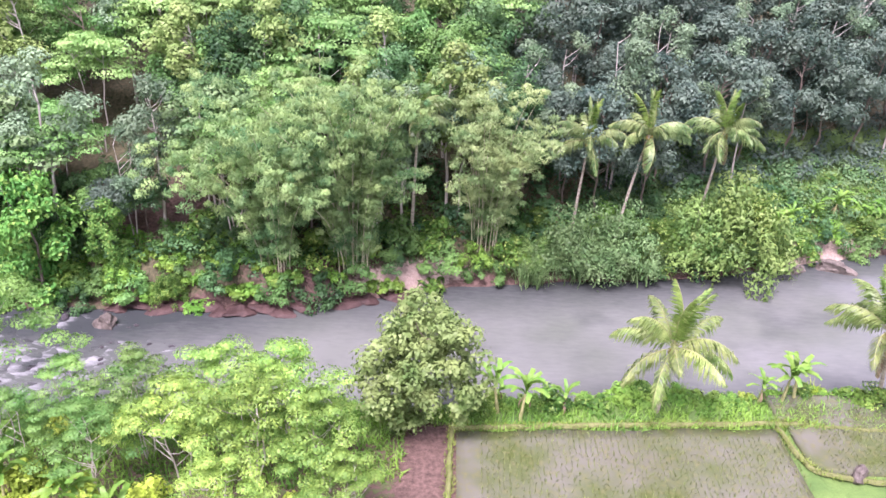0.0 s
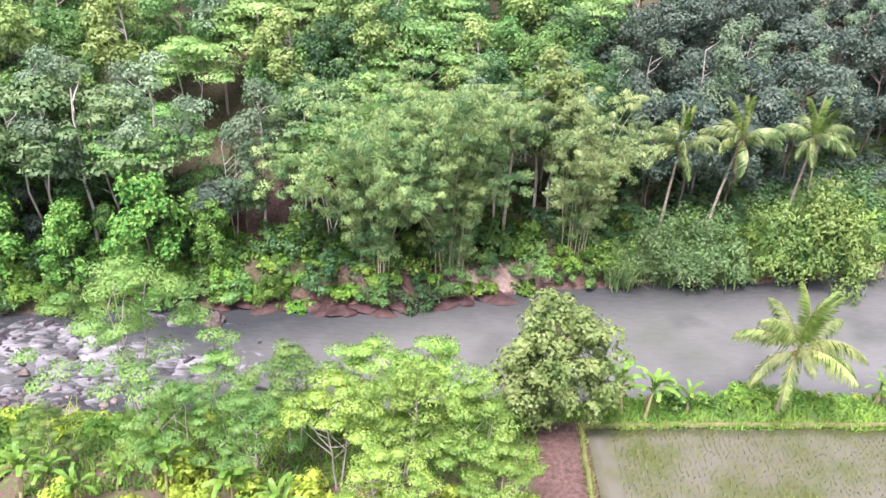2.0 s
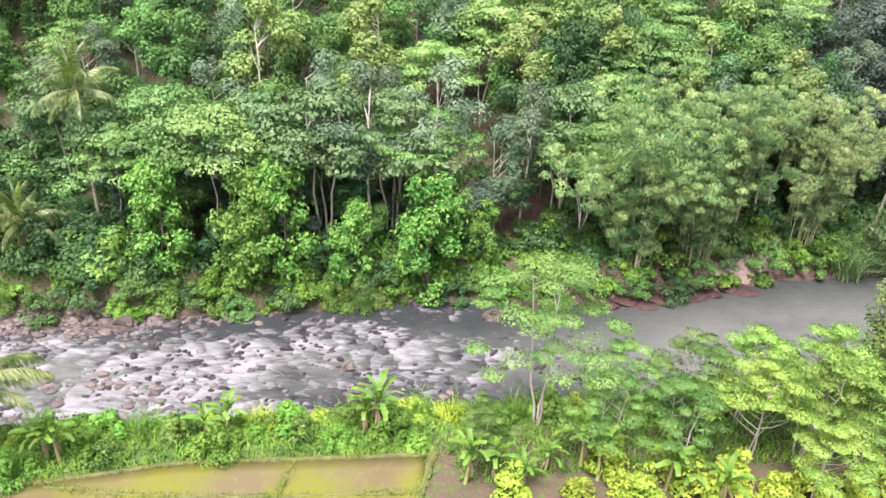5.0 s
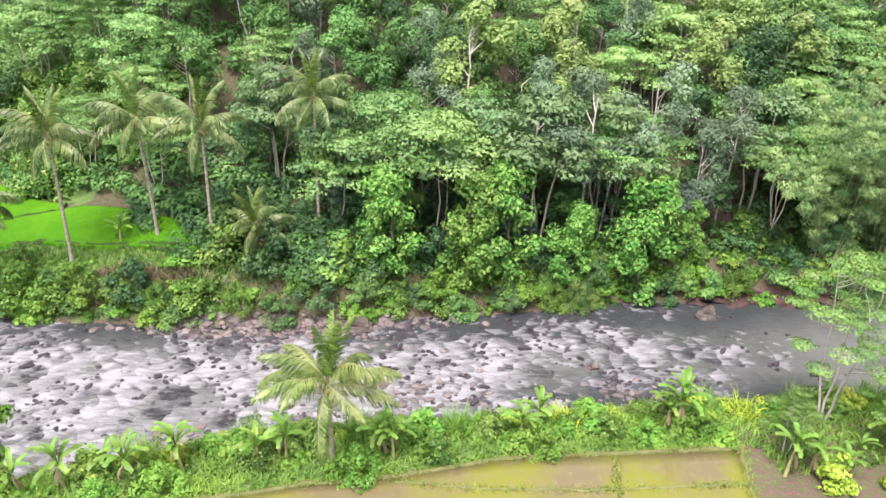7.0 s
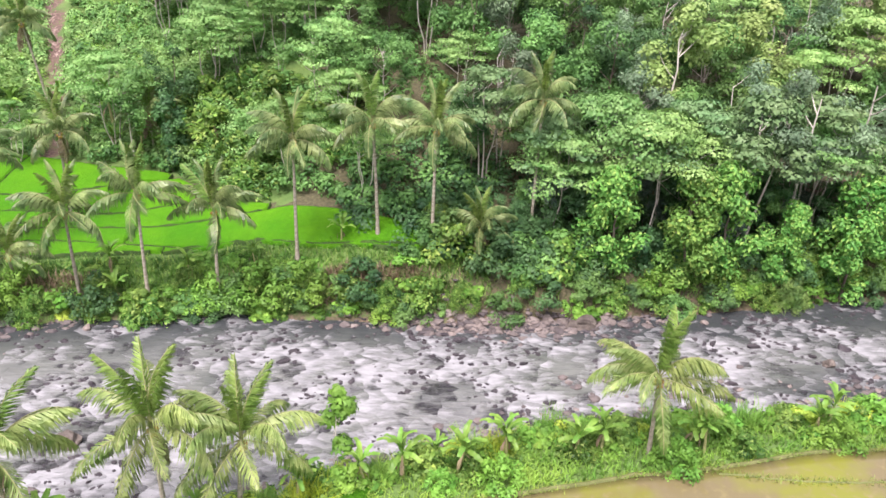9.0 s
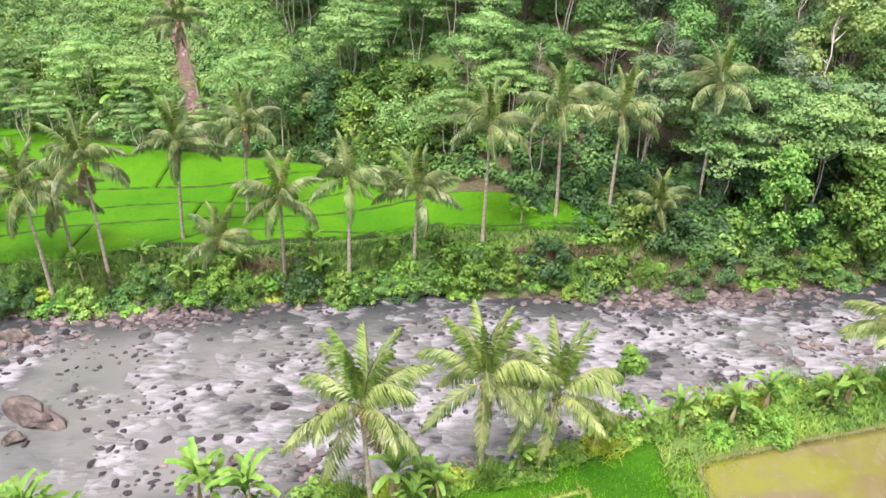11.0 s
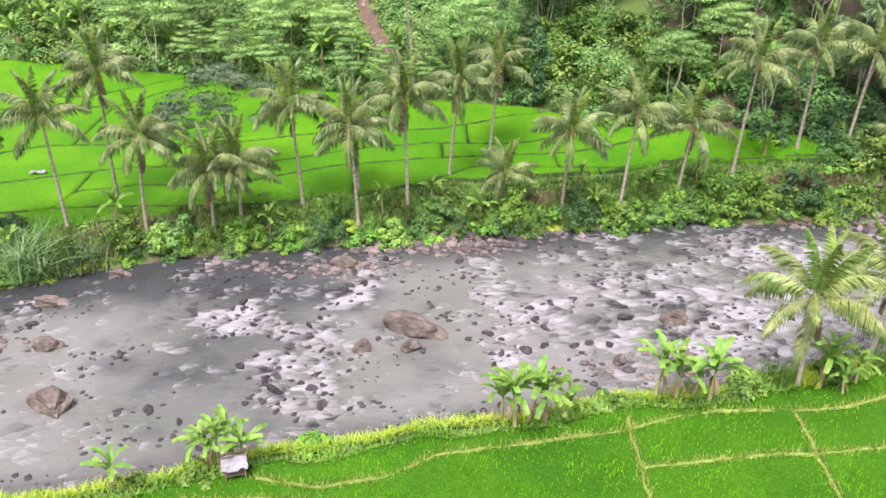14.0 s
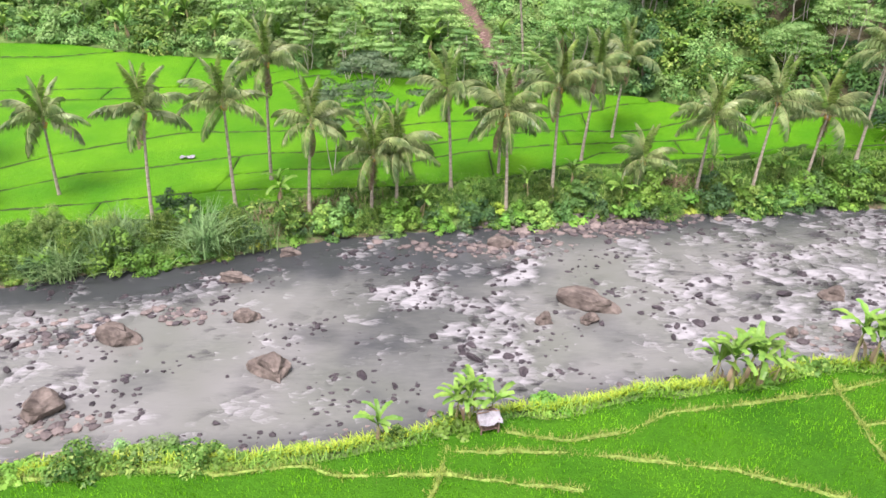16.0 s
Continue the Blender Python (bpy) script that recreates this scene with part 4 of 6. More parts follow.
def strip_field(name, x0, x1, low, high, lift, material, label, step=0.6, across=14, relief=0.05, skirt=0.45):
    """A field between two lines low(x) and high(x), with a soft top and a bank all round it."""
    xs = np.linspace(x0, x1, int((x1 - x0) / step) + 2)
    k = np.linspace(0, 1, across)
    XX = np.repeat(xs[:, None], across, 1)
    YY = low(xs)[:, None] * (1 - k) + high(xs)[:, None] * k
    ZZ = (ground_z(XX, YY) + 0.4 if lift is None else np.repeat(lift(xs)[:, None], across, 1)) + relief * (wob(XX, YY, 1.3, 3.0) + 0.6 * wob(XX, YY, 0.7, 8.0))
    XX, YY, ZZ = [np.pad(q, 1, mode="edge") for q in (XX, YY, ZZ)]
    ZZ[0], ZZ[-1], ZZ[:, 0], ZZ[:, -1] = ZZ[0] - skirt, ZZ[-1] - skirt, ZZ[:, 0] - skirt, ZZ[:, -1] - skirt
    v = np.stack([XX, YY, ZZ], -1).reshape(-1, 3)
    i, j = np.meshgrid(np.arange(XX.shape[0] - 1), np.arange(XX.shape[1] - 1), indexing="ij")
    a = i * XX.shape[1] + j
    w = XX.shape[1]
    me = mesh_of(name, v, np.stack([a, a + w, a + w + 1, a + 1], -1).reshape(-1, 4), material, True)
    return tagged(new(name, me), label, "rice field", kind="structure")


# the steps of the terraces beyond the river, from the bank to the hill
TERRACES = (
    ((-192, -170, -157.5, -150.8, -147.4, -138, -130, -122, -117, -111, -109, -104, -97, -91, -85, -77.6, -69), (37, 42.5, 45, 46.8, 47.6, 48, 48.2, 50.2, 51.7, 55.3, 56.9, 57.2, 56.5, 55.5, 55.2, 54.2, 54.2)),
    ((-192, -170, -157.5, -150.8, -148, -147, -142, -136, -130.9, -128, -123, -116, -112, -104, -96, -86, -69), (37, 42.5, 45, 46.8, 47.5, 51.4, 52.6, 52.4, 53.7, 55, 57.4, 58.8, 59.5, 60.2, 60.6, 61.5, 62)),
    ((-192, -167.8, -161.5, -156.4, -150, -143.6, -137, -131, -126, -119.4, -113.6, -104, -96, -86, -69), (39.5, 47.4, 51.6, 52.8, 55, 57, 57.4, 58.1, 60, 62.6, 63.6, 63.1, 65, 67, 69)),
    ((-192, -175, -170.3, -166.3, -163, -158.4, -154.6, -145, -136.3, -130, -126, -113, -107, -104, -69), (43, 49.5, 52.7, 56.5, 58.5, 60.9, 63, 63.4, 63.4, 65.3, 66.8, 67.2, 68.6, 70.2, 74)),
    ((-192, -173, -163, -151, -148, -144.5, -130, -69), (66, 74.4, 75, 76.2, 79.5, 81.4, 84, 90)),
    ((-192, -168.5, -156, -150, -144, -69), (77, 79.2, 79.5, 82.5, 85, 95)),
    ((-192, -181, -172, -69), (91.8, 91.6, 93, 120)),
)
TERRACE_CUTS = ((-192, -157.5, -126, -96, -66), (-192, -121, -100, -66), (-192, -147.2, -112, -66), (-192, -140.5, -109, -66), (-192, -152, -118, -66), (-192, -168.4, -66), (-192, -160, -66), (-192, -150))


def terrace_line(k):
    """The k-th step of the terraces beyond the river, counted from the bank."""
    def line(x):
        front = far_y(x) + 4.2 + 3.5 * smooth((x + 125) / 12) * smooth((-70 - x) / 20) + 1.0 * smooth((-150 - x) / 12)
        if k:
            k0 = min(k, len(TERRACES)) - 1
            front = np.maximum(front, np.interp(x, *TERRACES[k0]) + 0.18 * wob(x, 0 * x + k * 7.0, 9.0, 2.0 + k))
        backline = hill_y(x) - 0.9
        return backline if k > len(TERRACES) else np.minimum(front, backline)
    return line


def terrace_fields():
    """Rice terraces beyond the river: strips along the contours, cut across by bunds."""
    for k, row in enumerate(TERRACE_CUTS):
        lo, hi = terrace_line(k), terrace_line(k + 1)
        for c0, c1 in zip(row[:-1], row[1:]):
            xs = np.linspace(c0 + 0.12, c1 - 0.12, int((c1 - c0) / 0.6))
            ok = hi(xs) - lo(xs) > 0.9
            if ok.sum() < 6:
                continue
            x0, x1 = xs[ok][0], xs[ok][-1]
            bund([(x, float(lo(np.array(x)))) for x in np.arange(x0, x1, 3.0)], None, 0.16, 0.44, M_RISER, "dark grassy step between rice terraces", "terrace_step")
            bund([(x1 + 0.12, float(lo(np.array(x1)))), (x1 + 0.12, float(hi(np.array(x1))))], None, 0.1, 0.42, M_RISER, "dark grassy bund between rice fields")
            strip_field("rice_field", x0, x1, lambda x, lo=lo: lo(x) + 0.2, lambda x, hi=hi: hi(x) - 0.2, None, M_SWARD, "flat terrace of bright green young rice", across=22)


terrace_fields()
NEARBUNDS = (
    ((-127.0, 12.9), (-127.3, 10.9), (-128.5, 8.0)), ((-123.5, 14.0), (-120.4, 13.2), (-116.5, 13.9), (-114.0, 15.5), (-110, 16.0), (-103.2, 17.1)),
    ((-102.8, 18.0), (-103.0, 14.5), (-103.3, 9.0)), ((-126.7, 12.5), (-121, 12.4), (-117.5, 11.9), (-112, 11.0), (-108.8, 9.8), (-106, 8.5)),
    ((-152.0, 11.2), (-146.9, 10.8), (-142.0, 11.7), (-139.2, 11.0), (-134.6, 11.7), (-132.7, 10.8), (-127.3, 10.9), (-120, 9.6)),
    ((-103.2, 17.1), (-99.0, 18.4), (-95.5, 18.6), (-90.0, 18.6), (-84, 20.4), (-79.5, 21.7)), ((-79.5, 21.7), (-79.0, 18.5), (-79.4, 13.0)),
    ((-103.1, 14.2), (-96.0, 15.0), (-92.8, 15.0), (-88.0, 15.6), (-84, 18.0), (-79.2, 18.5)), ((-92.6, 18.6), (-93.0, 15.0), (-93.5, 9.0)),
)
for line in NEARBUNDS:
    bund(line, width=0.16, height=0.27)


def off_bunds(p, lines, gap):
    """Which of the points p keep the gap from all lines."""
    keep = np.ones(len(p), bool)
    for line in lines:
        q = curve_points(line, 0.3)
        for s in range(0, len(p), 20000):
            d = ((p[s:s + 20000, None] - q[None]) ** 2).sum(-1).min(1)
            keep[s:s + 20000] &= d > gap * gap
    return keep


def rice_tufts():
    """Young rice on this side of the river, planted in hills about a hand's width apart."""
    r = np.random.default_rng(11)
    gx, gy = np.meshgrid(np.arange(-156, -70, 0.27), np.arange(7.2, 24, 0.25), indexing="ij")
    p = np.stack([gx.ravel(), gy.ravel()], 1) + r.normal(size=(gx.size, 2)) * 0.06
    nd = near_y(p[:, 0]) - p[:, 1]
    wet = np.exp(-(((p[:, 0] + 85) / 7) ** 2 + ((p[:, 1] - 17) / 3.2) ** 2))
    p = p[(nd > 3.4 + 0.5 * wob(p[:, 0], p[:, 1], 4.0)) & (r.random(len(p)) > wet * 1.1) & (p[:, 1] > 6 + 0.02 * (p[:, 0] + 150))]
    p = p[off_bunds(p, NEARBUNDS, 0.3)]
    base = np.concatenate([p, ground_z(p[:, 0], p[:, 1])[:, None]], 1)
    base = np.repeat(base, 4, 0) + r.normal(size=(len(p) * 4, 3)) * [0.05, 0.05, 0.0]
    v, f = blade_arrays(r, base, 0.36, 0.16, 0.06, 1)
    tagged(new("rice", mesh_of("rice", v, f, M_RICE)), "dense bright green young rice plants", "rice", kind="stuff")


rice_tufts()
strip_field("rice_field", -160, -74.5, lambda x: 5.5 + 0 * x, lambda x: near_y(x) - 3.7 - 0.3 * wob(x, 0 * x, 5.0, 2.0), lambda x: 0 * x + 3.29, M_SWARD_NEAR, "bright green rice field above the near bank", across=24, relief=0.03)
FLOODS = (
    (1.8, 22.6, 25.0, 37.6, 3.36), (23.2, 46.0, 39.3, 41.0, 3.38), (23.6, 46.0, 34.5, 38.6, 3.34), (-72.5, -33.0, 19.0, 30.6, 3.36),
)
for x0, x1, y0, y1, z in FLOODS:
    lo = lambda x, y0=y0: 0 * x + y0
    hi = (lambda x: np.interp(x, (-72.5, -71, -67.6, -58.8, -55.6, -47.2, -40, -33), (23.6, 24.1, 25.1, 27.3, 27.6, 29.7, 30.3, 30.9))) if x0 < -50 else (lambda x, y1=y1: y1 + 0.07 * (x - 12) + 0.15 * wob(x, 0 * x, 6.0))
    strip_field("flooded_field", x0, x1, lo, hi, lambda x, z=z: 0 * x + z, M_FLOOD if x0 < 0 else M_PADDY, "flooded paddy with shallow muddy water", relief=0.0, skirt=0.3)
FLOODBUNDS = (
    (((1.4, 37.2), (10, 38.0), (21.7, 38.8), (23.6, 39.0)), 0.35), (((1.5, 37.2), (1.3, 31), (1.2, 24)), 0.3), (((22.8, 38.9), (23.1, 36.5), (23.4, 34.6), (26, 33.9), (34, 33.5)), 0.3),
    (((23.2, 38.9), (28, 38.6), (38, 38.0)), 0.3), (((-72.8, 19.0), (-72.6, 23.7), (-71.2, 24.3), (-67.6, 25.3), (-58.8, 27.5), (-55.6, 27.8), (-47.2, 29.9), (-40, 30.5), (-32.2, 31.2)), 0.3), (((-32.4, 31.2), (-33.2, 28), (-34, 22)), 0.35),
    (((-54, 27.7), (-49, 27.2), (-42, 27.3), (-33.3, 28.0)), 0.14), (((-40.6, 30.4), (-41.0, 28.4), (-41.5, 24)), 0.12),
)
BUNDGRASS = list(NEARBUNDS)
for line, w in FLOODBUNDS:
    bund(line, 3.3, w * 0.55, 0.15, M_MUD, "low muddy bund of a flooded paddy")
BUNDGRASS.extend(line for line, w in FLOODBUNDS)

# ---- prototypes ----
NUT = blob("coconut", 3, M_COCONUT, 1, 0.1, (0.13, 0.13, 0.16))
FAR_FRONDS = [frond_mesh("frond", 20 + i, M_SPEAR if i < 1 else M_PALM, 4.5, (0.25, 0.3, 0.5, 0.55, 0.4, 0.35)[i], (0.6, 0.8, 1.15, 1.35, 1.0, 1.2)[i], 52, 0.11 if i < 2 else 0.19) for i in range(6)]
NEAR_FRONDS = [frond_mesh("frond", 40 + i, M_SPEAR if i < 2 else M_PALM_NEAR, 4.7, (0.2, 0.3, 0.5, 0.55, 0.4, 0.35)[i], (0.5, 0.7, 1.05, 1.3, 0.95, 1.15)[i], 70, 0.12 if i < 2 else 0.185) for i in range(6)]

DEAD_FROND = frond_mesh("dead_frond", 55, M_DRY, 3.0, 0.2, 0.5, 40)


def far_palm(x, y, crown, lean=0.0, spread=1.0, seed=0, label="tall coconut palm with a pale trunk and drooping grey-green fronds"):
    h = crown - float(ground_z(x, y))
    p = grow_palm(seed + int(abs(x) * 3), label, h, (lean, -0.2), FAR_FRONDS, M_PALM, "coconut palms beyond the river", 0.17, spread)
    return stand(p, x, y, 0.0)


for x, y, crown, lean in ((-76.2, 55.3, 15.6, -0.4), (-83.2, 53.4, 14.5, 0.2), (-71.3, 55.0, 15.3, 0.1), (-89.6, 50.5, 9.3, 0.4), (-95.3, 49.5, 10.9, 0.4), (-101.0, 49.3, 9.2, 0.2),
                          (-125.4, 48.4, 11.9, -0.4), (-120.2, 46.4, 10.8, -0.4), (-115.7, 47.6, 12.8, -0.2), (-111.5, 55.0, 12.2, 0.8), (-132.9, 44.9, 7.4, 0.4), (-130.6, 45.8, 7.8, 0.3)):
    far_palm(x, y, crown, lean)
for x, y, crown, lean in ((-162.0, 46.7, 9.8, 0.4), (-151.6, 41.0, 12.6, 1.0), (-145.1, 44.0, 12.4, 0.2), (-142.9, 50.0, 14.3, 0.7), (-138.5, 44.2, 10.6, 0.8), (-106.8, 61.5, 11.8, 0.6),
                          (-103.8, 77.3, 9.4, 0.0), (-114.9, 78.0, 18.6, -1.6), (-62.2, 57.0, 17.6, 0.0), (17.4, 65.6, 14.1, 1.6), (25.6, 67.2, 14.0, 0.8),
                          (13.3, 66.4, 12.9, 0.5), (-2.3, 64.2, 15.7, 0.4), (-120.5, 51.6, 8.2, 0.0), (-175.0, 52.0, 11.0, 0.5)):
    far_palm(x, y, crown, lean, 0.95, 3)
for x, y, crown in ((-67.0, 53.8, 7.0), (-106.6, 50.0, 4.8), (-170, 44, 6.0)):
    far_palm(x, y, crown, 0.0, 0.85, 5, "young coconut palm with long arching fronds and hardly any trunk")
for x, y, crown, lean in ((15.3, 39.9, 8.0, 0.3), (31.2, 41.9, 8.6, -0.8), (-57.8, 29.3, 8.7, -0.2), (-91.4, 20.9, 9.4, -0.4), (-85.2, 23.7, 9.0, 0.0), (-81.4, 24.4, 7.6, 0.4)):
    p = grow_palm(int(abs(x)) + 60, "coconut palm with broad yellow-green fronds on the near bank", crown - float(ground_z(x, y)), (lean, 0.2), NEAR_FRONDS, M_PALM_NEAR, "coconut palms on the near bank", 0.16, 1.0)
    stand(p, x, y, 0)

BAN_LEAVES = [banana_leaf(70 + i, M_BANANA, 1.8 + 0.2 * (i % 3), 0.36, 0.9 + 0.15 * (i % 3), 0.55 + 0.3 * (i % 2)) for i in range(4)] + [banana_leaf(80, M_DRY, 1.4, 0.3, 0.3, 0.5)]
BANANAS = [grow_banana(90 + i, "banana plant with broad torn light green leaves", 1.4 + 0.35 * i, BAN_LEAVES, 9 + i, 0.95 + 0.08 * i) for i in range(4)]
BAN_SPOTS = ((-71.0, 28.2), (-72.6, 27.0), (-69.5, 27.4), (-66.5, 28.6), (-62.3, 29.4), (-60.6, 29.6), (-55.2, 30.2), (-54.2, 29.8), (-46.2, 32.2), (-45.2, 32.6), (-36.6, 33.4), (-36.0, 33.0),
             (-74.8, 26.6), (-78.4, 25.2), (-87.6, 21.0), (-90.2, 20.6), (-88.9, 20.0), (-83.2, 23.0), (4.6, 39.2), (6.0, 38.6), (9.0, 39.3), (22.6, 41.2), (25.2, 41.6), (24.2, 41.3))
BAN_SPOTS_WEST = ((-98.2, 20.2), (-99.4, 19.8), (-100.6, 20.1), (-97.4, 19.6), (-106.6, 18.3), (-107.6, 17.9), (-108.6, 18.2), (-109.4, 17.6), (-124.4, 15.2), (-125.6, 14.9), (-126.4, 15.3), (-125.2, 15.8), (-130.6, 13.9),
                  (-79.5, 55.1), (-28.8, 29.6), (-23.6, 30.4), (-17.6, 28.6), (-110.2, 18.4), (33.4, 70.4), (34.6, 69.4), (37.2, 71.6), (39.6, 72.4), (31.8, 71.6), (42.0, 73.0), (-1.0, 61.4), (-27.2, 28.8), (-22.7, 29.6), (-18.8, 29.0), (-25.8, 30.2), (-15.8, 27.9), (-30.6, 29.0))
for i, (x, y) in enumerate(BAN_SPOTS + BAN_SPOTS_WEST):
    stand(BANANAS[i % 4], x, y, i * 77.0, (1.25 if -112 < x < -95 else 1.0) * 0.75 + 0.25 * ((i * 5) % 7) / 7)
for i in range(46):
    x = -196 + i * 2.2 + 0.8 * math.sin(i * 3.1)
    y = float(hill_y(x)) + 1.0 + 2.4 * abs(math.sin(i * 1.7)) + (3.5 if i % 3 == 0 else 0)
    stand(BANANAS[i % 4], x, y, i * 61.0, 1.35 + 0.3 * math.sin(i * 2.3))

DARK = [grow_tree("forest_tree", 100 + i, "dark green broadleaf forest tree with a dense uneven crown", M_DARK, M_BARK, 12.5 + i, 4.2 + 0.3 * (i % 3), 3.5 + i * 0.6, 54, 112, 1.25, 0.3) for i in range(4)]
BLUE = [grow_tree("forest_tree", 110 + i, "broadleaf tree on the steep slope, tinted blue-green for haze", M_HAZE_BLUE, M_BARK, 12 + 1.5 * i, 4.0, 3.5, 54, 112, 1.25, 0.3) for i in range(3)]
MID = [grow_tree("forest_tree", 120 + i, "mid green broadleaf tree with a clumpy crown", M_MID, M_PALE if i % 2 else M_BARK, 12 + i, 3.8 + 0.3 * i, 4.5, 50, 112, 1.2, 0.29) for i in range(3)]
GREYS = [grow_tree("slender_tree", 130 + i, "slender tree with a pale trunk and sparse grey-green crown", M_GREY, M_PALE, 14.5 + i, 3.0, 7.0, 38, 105, 1.05, 0.25, stems=1 + i % 2) for i in range(3)]
LAYER = [grow_tree("albizia_tree", 140 + i, "albizia tree with flat feathery layers of leaves on thin pale stems", M_LIME, M_PALE, 11.5 + i, 4.9, 8.2 + i, 46, 135, 1.75, 0.27, flat=0.2, shape="layers", stems=2 + i % 2, thick=0.13, width=0.6) for i in range(3)]
COLUMN = [grow_tree("vine_clad_tree", 150 + i, "tree hung from top to foot with bright green broad-leaved vines", M_VINE, M_BARK, 9.8 + 0.9 * (i % 3), 2.0 + 0.35 * i, 0.3, 104, 46, 0.85, 0.4, flat=0.9, shape="column", droop=0.75, width=0.6, small=False) for i in range(3)]
YELLOW = grow_tree("flowering_tree", 160, "tree with a crown of pale yellow young leaves", M_YELLOW, M_PALE, 15, 3.4, 7.5, 44, 90, 1.1, 0.34)
MANGO = grow_tree("mango_tree", 161, "rounded mango tree with dense olive green foliage by the field", M_OLIVE, M_BARK, 8.6, 3.3, 1.2, 170, 84, 0.8, 0.28, shape="ball")
YOUNG = [grow_tree("young_albizia_tree", 170 + i, "young albizia tree with lime green feathery crown and thin white stems", M_LIME_SUN if i < 2 else M_LIME_NEAR, M_PALE, 7.3 + 0.6 * i, 3.1 + 0.2 * i, 4.3, 40, 230, 0.85, 0.17, flat=0.15, shape="layers", stems=2 + i % 2, thick=0.1, width=0.45) for i in range(4)]

stand(MANGO, -0.5, 37.7, 20)
for i, (x, y, s) in enumerate(((-13.4, 31.0, 0.95), (-9.6, 32.0, 0.95), (-5.6, 31.6, 0.9), (-8.0, 34.2, 0.95), (-12.4, 35.0, 0.95), (-16.4, 33.8, 0.8), (-18.1, 30.6, 0.75), (-22.3, 31.0, 0.7),
                                (-4.0, 28.6, 0.7), (-20.4, 34.4, 0.68), (-10.5, 28.0, 0.75), (-29.8, 31.0, 0.5))):
    stand(YOUNG[i % 2 + (0 if x > -13.8 else 2)], x, y, i * 53, s)
stand(grow_tree("albizia_tree", 180, "tall albizia tree with forked white stems and airy lime crown", M_LIME_NEAR, M_PALE, 11.6, 4.9, 6.4, 52, 220, 1.0, 0.17, flat=0.2, shape="layers", stems=3, thick=0.13, width=0.5), -25.8, 34.4, 10)
for x, y, s, k in ((-55.7, 53.4, 0.98, 0), (-48.6, 53.6, 1.0, 0), (-45.6, 54.2, 1.1, 0), (-39.4, 54.6, 0.82, 0), (-32.8, 55.0, 1.08, 1), (-28.0, 57.4, 0.55, 2)):
    stand(COLUMN[k], x, y, x * 71, s)
for i in range(20):
    x = -64 + i * 2.0 + 0.8 * math.sin(i * 2.3)
    stand((DARK[0], MID[0], BLUE[0], DARK[2])[i % 4], x, float(hill_y(x)) + 0.6 + 3.0 * abs(math.sin(i * 1.9)), i * 71, 0.42 + 0.2 * abs(math.sin(i * 2.7)), 0.6)
stand(YELLOW, -48.6, 64.4, 0, 1.15)
stand(YELLOW, -23.4, 70.0, 140, 0.95)
for x, y, s, k in ((-16.5, 70.5, 1.0, 0), (-11.0, 72.5, 1.05, 1), (-5.5, 71.5, 1.0, 0), (0.5, 74.5, 1.05, 2), (-13.5, 78.0, 1.05, 2), (-2.5, 80.0, 1.05, 0), (-8.0, 77.5, 1.0, 1), (-19.0, 76.0, 0.95, 0)):
    stand((YELLOW, LAYER[1], MID[1])[k], x, y, x * 47, s)
for x, y, s, k in ((-24.3, 61.2, 1.0, 0), (-27.0, 60.4, 0.7, 1), (-32.5, 58.6, 1.15, 2), (17.8, 73.0, 1.15, 1), (2.0, 67.5, 1.1, 0), (-38.5, 57.5, 1.1, 2), (-35.0, 59.5, 1.0, 0), (8.0, 70.0, 1.0, 2)):
    stand(GREYS[k], x, y, x * 30, s)
for x, y, s, k in ((-150.0, 88.0, 1.0, 0), (-108.0, 77.0, 0.9, 1)):
    stand(LAYER[k], x, y, x * 30, s)

SHADY = grow_tree("albizia_tree", 146, "shady albizia tree with flat dark grey-green layers above the rice", M_GREYDARK, M_PALE, 11.5, 5.4, 8.2, 46, 150, 1.3, 0.22, flat=0.18, shape="layers", stems=2, thick=0.13, width=0.6)
stand(SHADY, -133.4, 54.6, 0, 0.95)
stand(SHADY, -137.0, 51.4, 130, 0.72)
EDGE = grow_tree("albizia_tree", 149, "low albizia with pale flat layers at the edge of the rice", M_LIME, M_PALE, 8.2, 3.6, 5.2, 30, 150, 1.0, 0.2, flat=0.18, shape="layers", stems=3, thick=0.1, width=0.6)
for x, y, s in ((-118.2, 74.8, 0.85), (-113.8, 76.0, 0.8), (-123.0, 77.4, 0.85), (-132.5, 78.0, 0.95), (-137.8, 80.2, 1.05), (-143.5, 84.0, 0.9)):
    stand(EDGE, x, y, x * 37, s)
SPRAY = [grow_tree("albizia_tree", 147 + i, "albizia tree with a flat grey-green crown on forked white stems", M_SPRAY, M_PALE, 11.5, 4.2, 7.4, 40, 100, 1.4, 0.3, flat=0.24, shape="layers", stems=3, thick=0.15, width=0.6) for i in range(2)]
for x, y, s, k in ((-42.4, 57.6, 1.3, 0), (-48.0, 58.4, 1.15, 1), (-60.4, 58.4, 1.0, 0), (-36.5, 59.5, 1.2, 1), (-66.5, 62.5, 1.0, 1), (-20.5, 63.5, 1.1, 0)):
    stand(SPRAY[k], x, y, x * 30, s)
stand(grow_bamboo(201, "large feathery bamboo clump leaning over the river bank", 25, 7.0, 40, (-4, -4)), -7.6, 60.0)
stand(grow_bamboo(202, "large feathery bamboo clump with arching plumes", 20, 5.5, 28, (-3, -3)), -14.0, 58.8)
stand(grow_bamboo(203, "tall yellowish bamboo clump with bare pale culms below", 22, 4.2, 26, (1, -1), 17, M_BAMBOO_PALE), 4.6, 64.4)

